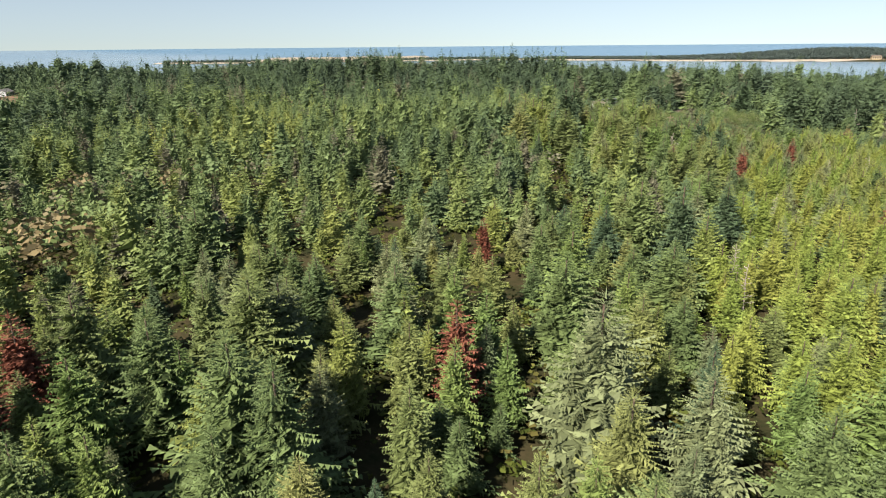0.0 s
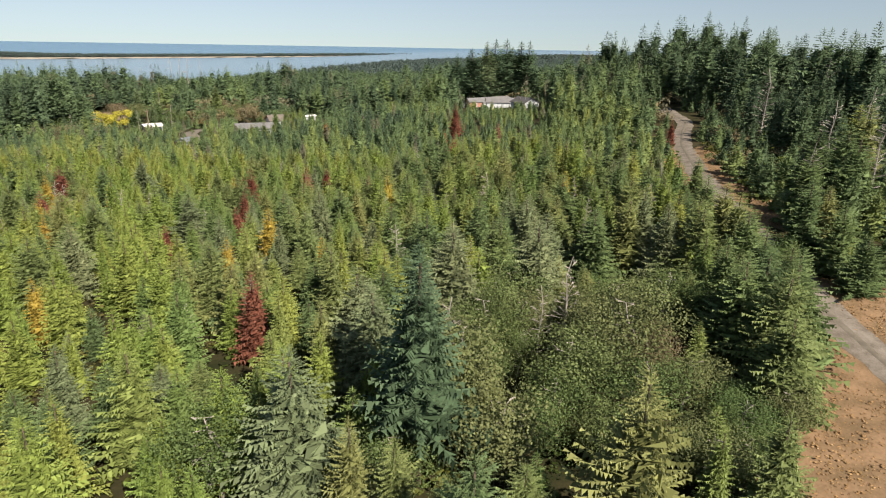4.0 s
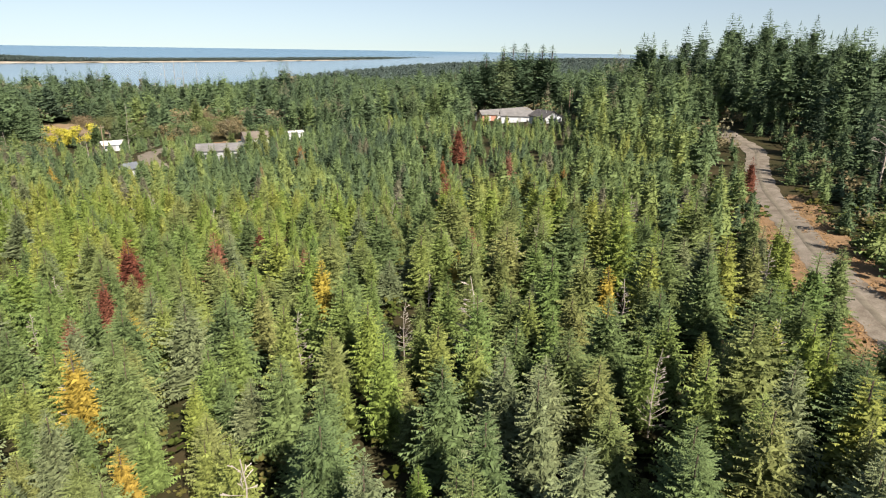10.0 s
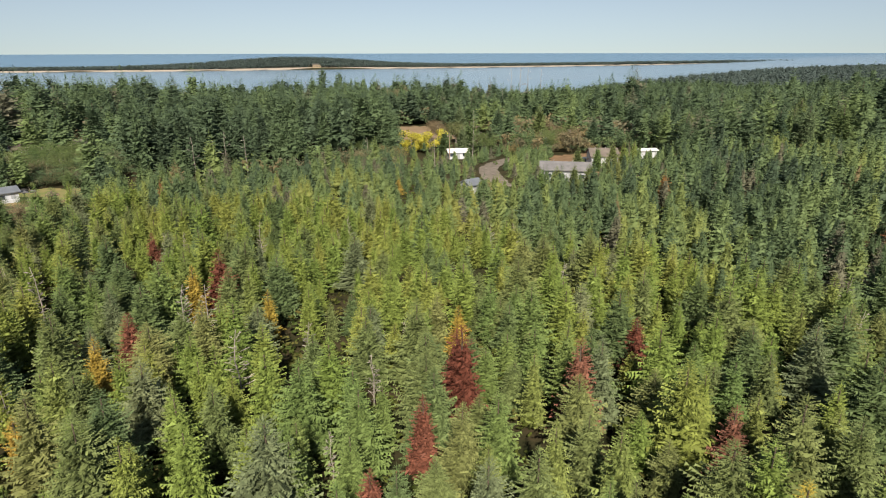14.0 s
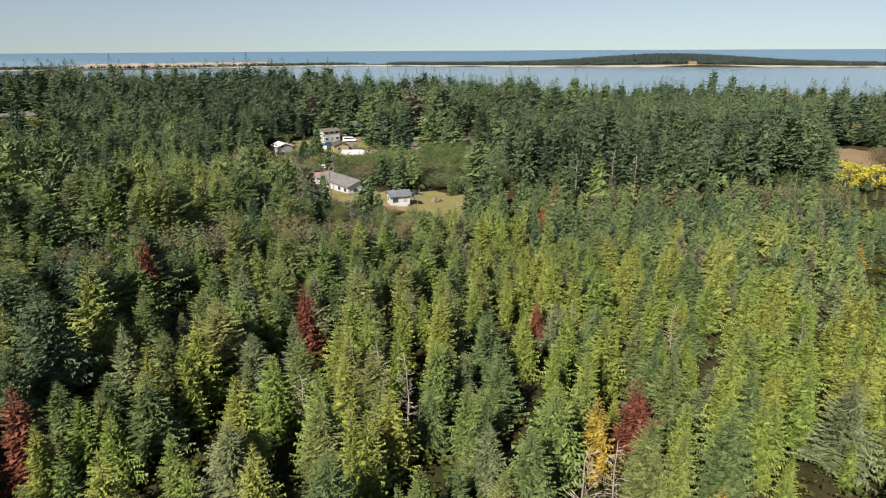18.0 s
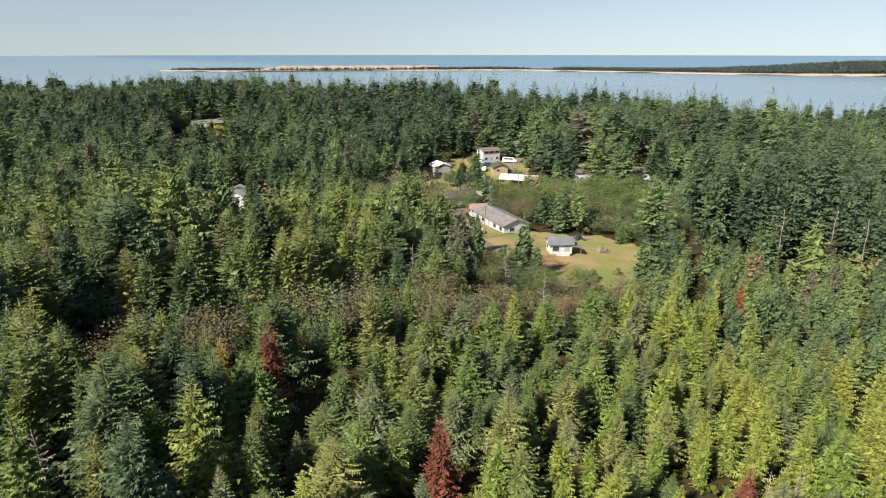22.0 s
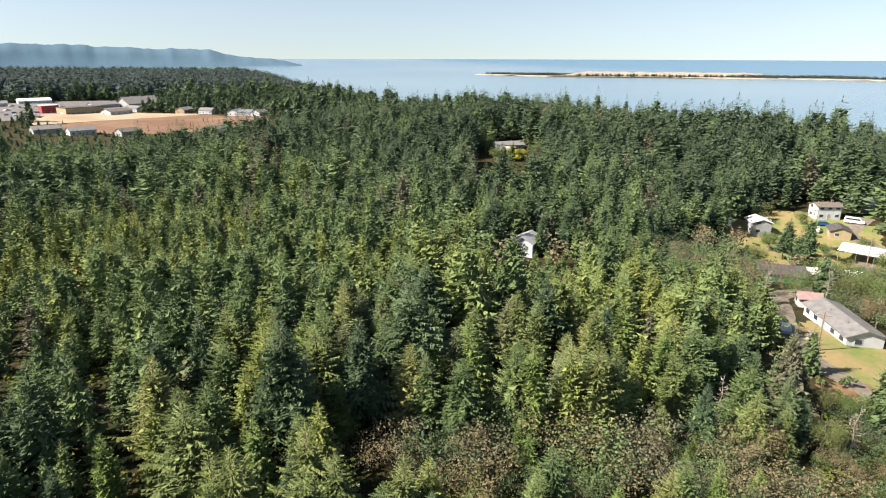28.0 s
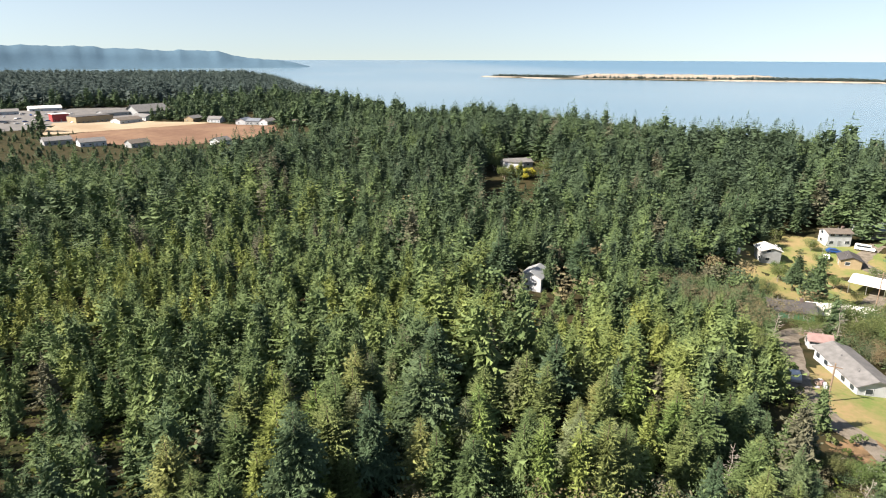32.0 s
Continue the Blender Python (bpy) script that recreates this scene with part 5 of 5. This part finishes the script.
def thinned(x, y):
    """Older woods stand wider apart than the young plantation."""
    return inside(x, y, YOUNG) | inside(x, y, VIEW) | inside(x, y, LOW) | (np.sin(x * 12.9898 + y * 78.233) * 43758.5453 % 1.0 < np.where(inside(x, y, MIXED), 0.30, 0.66))


# close to the flight: single trees
LIMIT = {"young_yellow": 300, "young_green": 380, "young_dark": 380, "olive": 330, "blue": 130, "narrow_yellow": 240, "tall": 270, "leafy": 130, "brown": 60}
SPACE = 3.4
x, y, rng = scatter(SPACE, 5, (lambda x, y: thinned(x, y) & (near(x, y) < 46 + 26 * inside(x, y, HILL)) & (~inside(x, y, SCRUB) | ((np.sin(x * 3.7 + y * 2.9) > 0.3) & (y < 182))) & (~inside(x, y, HILL) | (np.sin(x * 7.1 + y * 5.3) > 0.1)), BOUNDS))
order = np.argsort(near(x, y) + 3 * rng.rand(len(x)))
h = heights(x, y, rng)
young, broad = inside(x, y, YOUNG), inside(x, y, BROAD)
tone = hue(x, y, 2.0) + 0.7 * (rng.rand(len(x)) - 0.5)
left_over = []
for i in order:
    r = rng.rand()
    if broad[i]:
        key = "leafy" if r < 0.62 else "brown" if r < 0.70 else "olive" if r < 0.88 else "blue"
    elif young[i]:
        key = ("young_dark" if rng.rand() < 0.75 else "blue") if rng.rand() < 0.16 else "narrow_yellow" if tone[i] > 0.62 and r < 0.55 else "young_yellow" if tone[i] > 0.45 else "young_green" if r < 0.42 else "olive" if r < 0.72 else "blue" if r < 0.80 else "young_dark"
    elif h[i] > 13.5:
        key = "tall"
    else:
        key = "young_dark" if r < 0.30 else "olive" if r < 0.52 else "young_green" if r < 0.84 else "blue" if r < 0.92 else "tall"
    if rng.rand() < 0.07:
        continue
    if KINDS[key][1] >= LIMIT[key]:
        spare = [k for k in ("young_green", "young_dark", "olive", "young_yellow") if KINDS[k][1] < LIMIT[k]]
        key = spare[int(rng.rand() * len(spare))] if spare else key
    if KINDS[key][1] >= LIMIT[key]:
        left_over.append(i)
        continue
    plant(key, x[i], y[i], h[i], wide=0.85 + 0.5 * rng.rand())


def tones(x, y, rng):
    """Where along the forest colours each tree lies. Farther trees darken: older firs, and crown shade put into the
    colour.
    """
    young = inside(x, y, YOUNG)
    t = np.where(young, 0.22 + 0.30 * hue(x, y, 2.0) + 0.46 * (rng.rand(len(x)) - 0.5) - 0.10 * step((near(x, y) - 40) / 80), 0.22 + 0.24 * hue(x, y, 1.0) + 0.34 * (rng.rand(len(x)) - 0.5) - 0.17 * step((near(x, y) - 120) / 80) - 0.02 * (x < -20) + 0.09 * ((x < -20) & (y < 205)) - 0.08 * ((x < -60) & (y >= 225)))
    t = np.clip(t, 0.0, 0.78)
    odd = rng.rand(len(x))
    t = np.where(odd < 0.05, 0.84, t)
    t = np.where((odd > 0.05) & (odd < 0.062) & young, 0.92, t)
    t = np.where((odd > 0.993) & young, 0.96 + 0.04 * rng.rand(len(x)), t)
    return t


i = np.array(left_over, int)
xs, ys, hs = [x[i]], [y[i]], [h[i]]
x2, y2, rng2 = scatter(3.4, 6, (lambda x, y: thinned(x, y) & (near(x, y) >= 46) & (near(x, y) < 150) & ~inside(x, y, SCRUB) & ~inside(x, y, THICKET) & ~inside(x, y, TALLSTAND) & (~inside(x, y, HILL) | inside(x, y, VIEW)), (-210, 220, -60, 320)))
X, Y = np.r_[xs[0], x2], np.r_[ys[0], y2]
H = np.r_[hs[0], heights(x2, y2, rng2)]
leafy = (hue(X, Y, 6.0) + 0.5 * (rng2.rand(len(X)) - 0.5) > 1.0) & (near(X, Y) > 46) & ~inside(X, Y, YOUNG)
Y1 = inside(X, Y, YOUNG) | inside(X, Y, LOW) | inside(X, Y, VIEW)
close = near(X, Y) < 88
for k, name, forms, text in ((Y1 & close, "young_wood", MID_FORMS, "dense young spruce wood in mixed greens"), (~Y1 & close, "grown_wood", MID_BUSHY, "uneven half-grown fir wood in olive greens"),
                             (Y1 & ~close, "young_wood", WOOD_YOUNG, "dense young spruce wood farther back"), (~Y1 & ~close, "grown_wood", WOOD_FORMS, "uneven half-grown fir wood farther back")):
    k = k & ~leafy
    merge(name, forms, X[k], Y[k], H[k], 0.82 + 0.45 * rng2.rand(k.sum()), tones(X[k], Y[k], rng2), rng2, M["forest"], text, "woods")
k = leafy
merge("alder_wood", FAR_LEAF, X[k], Y[k], 4.0 + 4.0 * rng2.rand(k.sum()), 1.1 + 0.5 * rng2.rand(k.sum()), np.where(rng2.rand(k.sum()) < 0.5, 0.84 + 0.08 * rng2.rand(k.sum()), 0.3 + 0.2 * rng2.rand(k.sum())), rng2, M["forest"], "broadleaf trees in dull green and tan among firs", "woods")
x, y, rng = scatter(6.6, 7, (lambda x, y: (near(x, y) < 190) & (inside(x, y, TALLSTAND) | (inside(x, y, HILL) & ~inside(x, y, VIEW) & (near(x, y) >= 72))), (-60, 400, -80, 330)))
merge("tall_wood", MID_TALL, x, y, heights(x, y, rng), 0.95 + 0.4 * rng.rand(len(x)), np.clip(0.0 + 0.22 * rng.rand(len(x)), 0, 1), rng, M["forest"], "stand of tall dark firs with ragged crowns", "woods")
x, y, rng = scatter(2.7, 8, (lambda x, y: inside(x, y, SCRUB) | inside(x, y, THICKET) | (inside(x, y, FORE) & (np.sin(x * 0.7 + y * 0.5) > -0.2)) | (inside(x, y, MIXED) & ~inside(x, y, SIGHT) & (np.sin(x * 0.3 + y * 0.13) > -0.6)), (-90, 240, 136, 340)))
SCRUB_H = np.where(inside(x, y, SCRUB) & (y > 180), 1.8 + 2.2 * rng.rand(len(x)), 2.3 + 5.0 * rng.rand(len(x)) ** 1.5)
SCRUB_TINT = np.where(rng.rand(len(x)) < np.where(inside(x, y, THICKET), 0.2, np.where(inside(x, y, MIXED), 0.6, 0.55)), np.where(inside(x, y, MIXED), 0.87, 0.84) + 0.06 * rng.rand(len(x)), 0.05 + 0.3 * rng.rand(len(x)))
for k, forms in ((near(x, y) < 128, NEAR_LEAF), (near(x, y) >= 128, MID_LEAF)):
    merge("broadleaf_scrub", forms, x[k], y[k], SCRUB_H[k], 1.0 + 0.5 * rng.rand(k.sum()), SCRUB_TINT[k], rng, M["forest"], "grey-green and brownish broadleaf scrub", "scrub")
x, y, rng = scatter(6.2, 9, (lambda x, y: (near(x, y) >= 150) & (near(x, y) < 330) & (~inside(x, y, DELL) | (np.sin(x * 7.1 + y * 5.3) > 0.2)) & ~inside(x, y, TALLSTAND) & ~inside(x, y, HILL) & ~inside(x, y, THICKET), (-420, 460, -160, 560)))
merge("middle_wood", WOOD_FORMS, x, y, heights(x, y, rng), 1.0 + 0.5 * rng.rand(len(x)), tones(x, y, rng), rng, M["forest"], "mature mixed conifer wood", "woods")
k = hue(x, y, 3.0) > 0.85
x, y = x[k] + 2.0, y[k] + 2.0
merge("alder_wood", FAR_LEAF, x, y, 6 + 5 * rng.rand(len(x)), 1.1 + 0.5 * rng.rand(len(x)), np.where(rng.rand(len(x)) < 0.5, 0.84 + 0.08 * rng.rand(len(x)), 0.2 + 0.2 * rng.rand(len(x))), rng, M["forest"], "tan and dull green broadleaf trees in the far wood", "woods")
x, y, rng = scatter(9.2, 10, (lambda x, y: (near(x, y) >= 330) & (near(x, y) < 800), (-860, 900, -420, 1000)))
hill = hump(x, y, 925, -150, 200, 80, 74) > 6
merge("hill_wood", FAR_FORMS, x[hill], y[hill], 10 + 7 * rng.rand(hill.sum()), 1.2 + 0.6 * rng.rand(hill.sum()), rng.rand(hill.sum()), rng, M["hazeforest"], "hazy wooded hill beyond the plantation", "woods")
x, y = x[~hill], y[~hill]
merge("far_wood", FAR_FORMS, x, y, np.where(inside(x, y, FRONT), 0.35, np.where((x > 150) & (y > 380), 0.62, 1.0)) * (9 + 12 * rng.rand(len(x)) ** 1.3 + 7 * (rng.rand(len(x)) > 0.9)) * (0.75 + 0.5 * np.clip(hue(x * 0.6, y * 0.6, 5.0), 0, 1)), 1.2 + 0.6 * rng.rand(len(x)), 0.22 * rng.rand(len(x)), rng, M["forest"], "far dark conifer forest down to the bay", "woods")
# old firs that stand over the wood towards the bay
x, y, rng = scatter(15.0, 27, (lambda x, y: (x < -100) & (y > 245 + 0.25 * (x + 100)) & (near(x, y) > 110) & (hue(x, y, 3.0) > 0.35) & ~inside(x, y, DELL) & ~inside(x, y, FRONT), (-420, -98, 160, 500)))
merge("old_firs", WOOD_FORMS, x, y, 13 + 8 * rng.rand(len(x)), 1.15 + 0.45 * rng.rand(len(x)), 0.14 * rng.rand(len(x)), rng, M["forest"], "old dark firs standing over a younger wood", "woods")
x, y, rng = scatter(18.0, 11, (lambda x, y: (near(x, y) >= 800) & (near(x, y) < 1900) & (y < 1900) & (y > -300 - 0.2 * np.abs(x)), (-1900, 1700, -500, 1900)))
merge("distant_wood", DIM_FORMS, x, y, np.where(x > 250, 11 + 6 * rng.rand(len(x)), 17 + 9 * rng.rand(len(x))), 2.0 + 0.8 * rng.rand(len(x)), 0.6 * rng.rand(len(x)), rng, M["hazeforest"], "distant dark conifer forest", "woods")

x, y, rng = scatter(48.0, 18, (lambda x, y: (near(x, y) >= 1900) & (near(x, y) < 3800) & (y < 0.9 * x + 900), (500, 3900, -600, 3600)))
merge("horizon_wood", DIM_FORMS, x, y, 10 + 6 * rng.rand(len(x)), 5.0 + rng.rand(len(x)), rng.rand(len(x)), rng, M["hazeforest"], "hazy forest towards the horizon", "woods")


def on_spit(x, y):
    off = y - np.interp(x, SPIT_X, SPIT_Y)
    patchy = np.sin(x * 0.004 + 1) + np.sin(x * 0.011) * 0.6
    return (off > 30) & (off < 330) & (x > -1960) & ((x > -900) | (off < 140)) & ((off < 150 + 90 * patchy) | (x > -700)) & ((x < -1660) | (x > -1200) | ((x > -1600) & (off < 62)))


x, y, rng = scatter(14.0, 12, (on_spit, (-1980, 2700, 1500, 2900)))
big = hump(x, y, 330, 2560, 300, 140, 1.0)
merge("spit_wood", DIM_FORMS, x, y, 8 + 4 * rng.rand(len(x)) + 8 * big, 3.0 + 1.0 * rng.rand(len(x)), rng.rand(len(x)), rng, M["hazeforest"], "low dark wood along the far spit", "woods")

# low growth under the hill's firs
x, y, rng = scatter(3.0, 19, (lambda x, y: inside(x, y, HILL) & (near(x, y) < 170) & ~inside(x, y, VIEW), (90, 300, -60, 140)))
k = rng.rand(len(x)) < 0.5
merge("hill_saplings", WOOD_YOUNG, x[k], y[k], 2.5 + 3.0 * rng.rand(k.sum()), 1.0 + 0.4 * rng.rand(k.sum()), 0.05 + 0.35 * rng.rand(k.sum()), rng, M["forest"], "low dark fir saplings under taller firs", "woods")
k = ~k
merge("hill_brush", FAR_LEAF, x[k], y[k], 1.6 + 1.8 * rng.rand(k.sum()), 1.2 + 0.5 * rng.rand(k.sum()), np.where(rng.rand(k.sum()) < 0.25, 0.90, 0.10 + 0.25 * rng.rand(k.sum())), rng, M["forest"], "green and rusty brush under taller firs", "scrub")

# undergrowth between the trees
x, y, rng = scatter(2.3, 13, (lambda x, y: near(x, y) < 78, BOUNDS), True)
merge("undergrowth", TUFTS, x, y, 0.8 + 1.3 * rng.rand(len(x)), 1.3 + 0.8 * rng.rand(len(x)), np.clip(0.35 + 0.6 * (rng.rand(len(x)) - 0.4), 0, 1), rng, M["brush"], "ferns and brush between the trees", "undergrowth")
x, y = np.random.RandomState(14).rand(2, 60000)
x, y = 20 + 100 * x, 0 + 64 * y
drift = 0.5 + 0.3 * np.sin(x * 0.9 + 1.3 * np.sin(y * 0.6)) + 0.3 * np.sin(y * 1.1 - x * 0.35 + 2)
k = (inside(x, y, CLEAR) | inside(x, y, VERGE) | inside(x, y, BARE)) & (off_line(x, y, ROAD) > 1.65) & (np.random.RandomState(18).rand(len(x)) < 0.25 + drift)
rng = np.random.RandomState(15)
merge("dry_tufts", STRAW, x[k], y[k], 0.10 + 0.34 * rng.rand(k.sum()) ** 2, 2.0 + 1.4 * rng.rand(k.sum()), np.clip(0.55 * drift[k] + 0.35 * rng.rand(k.sum()), 0, 1), rng, M["straw"], "dry brown tufts on the clearing", "grass")
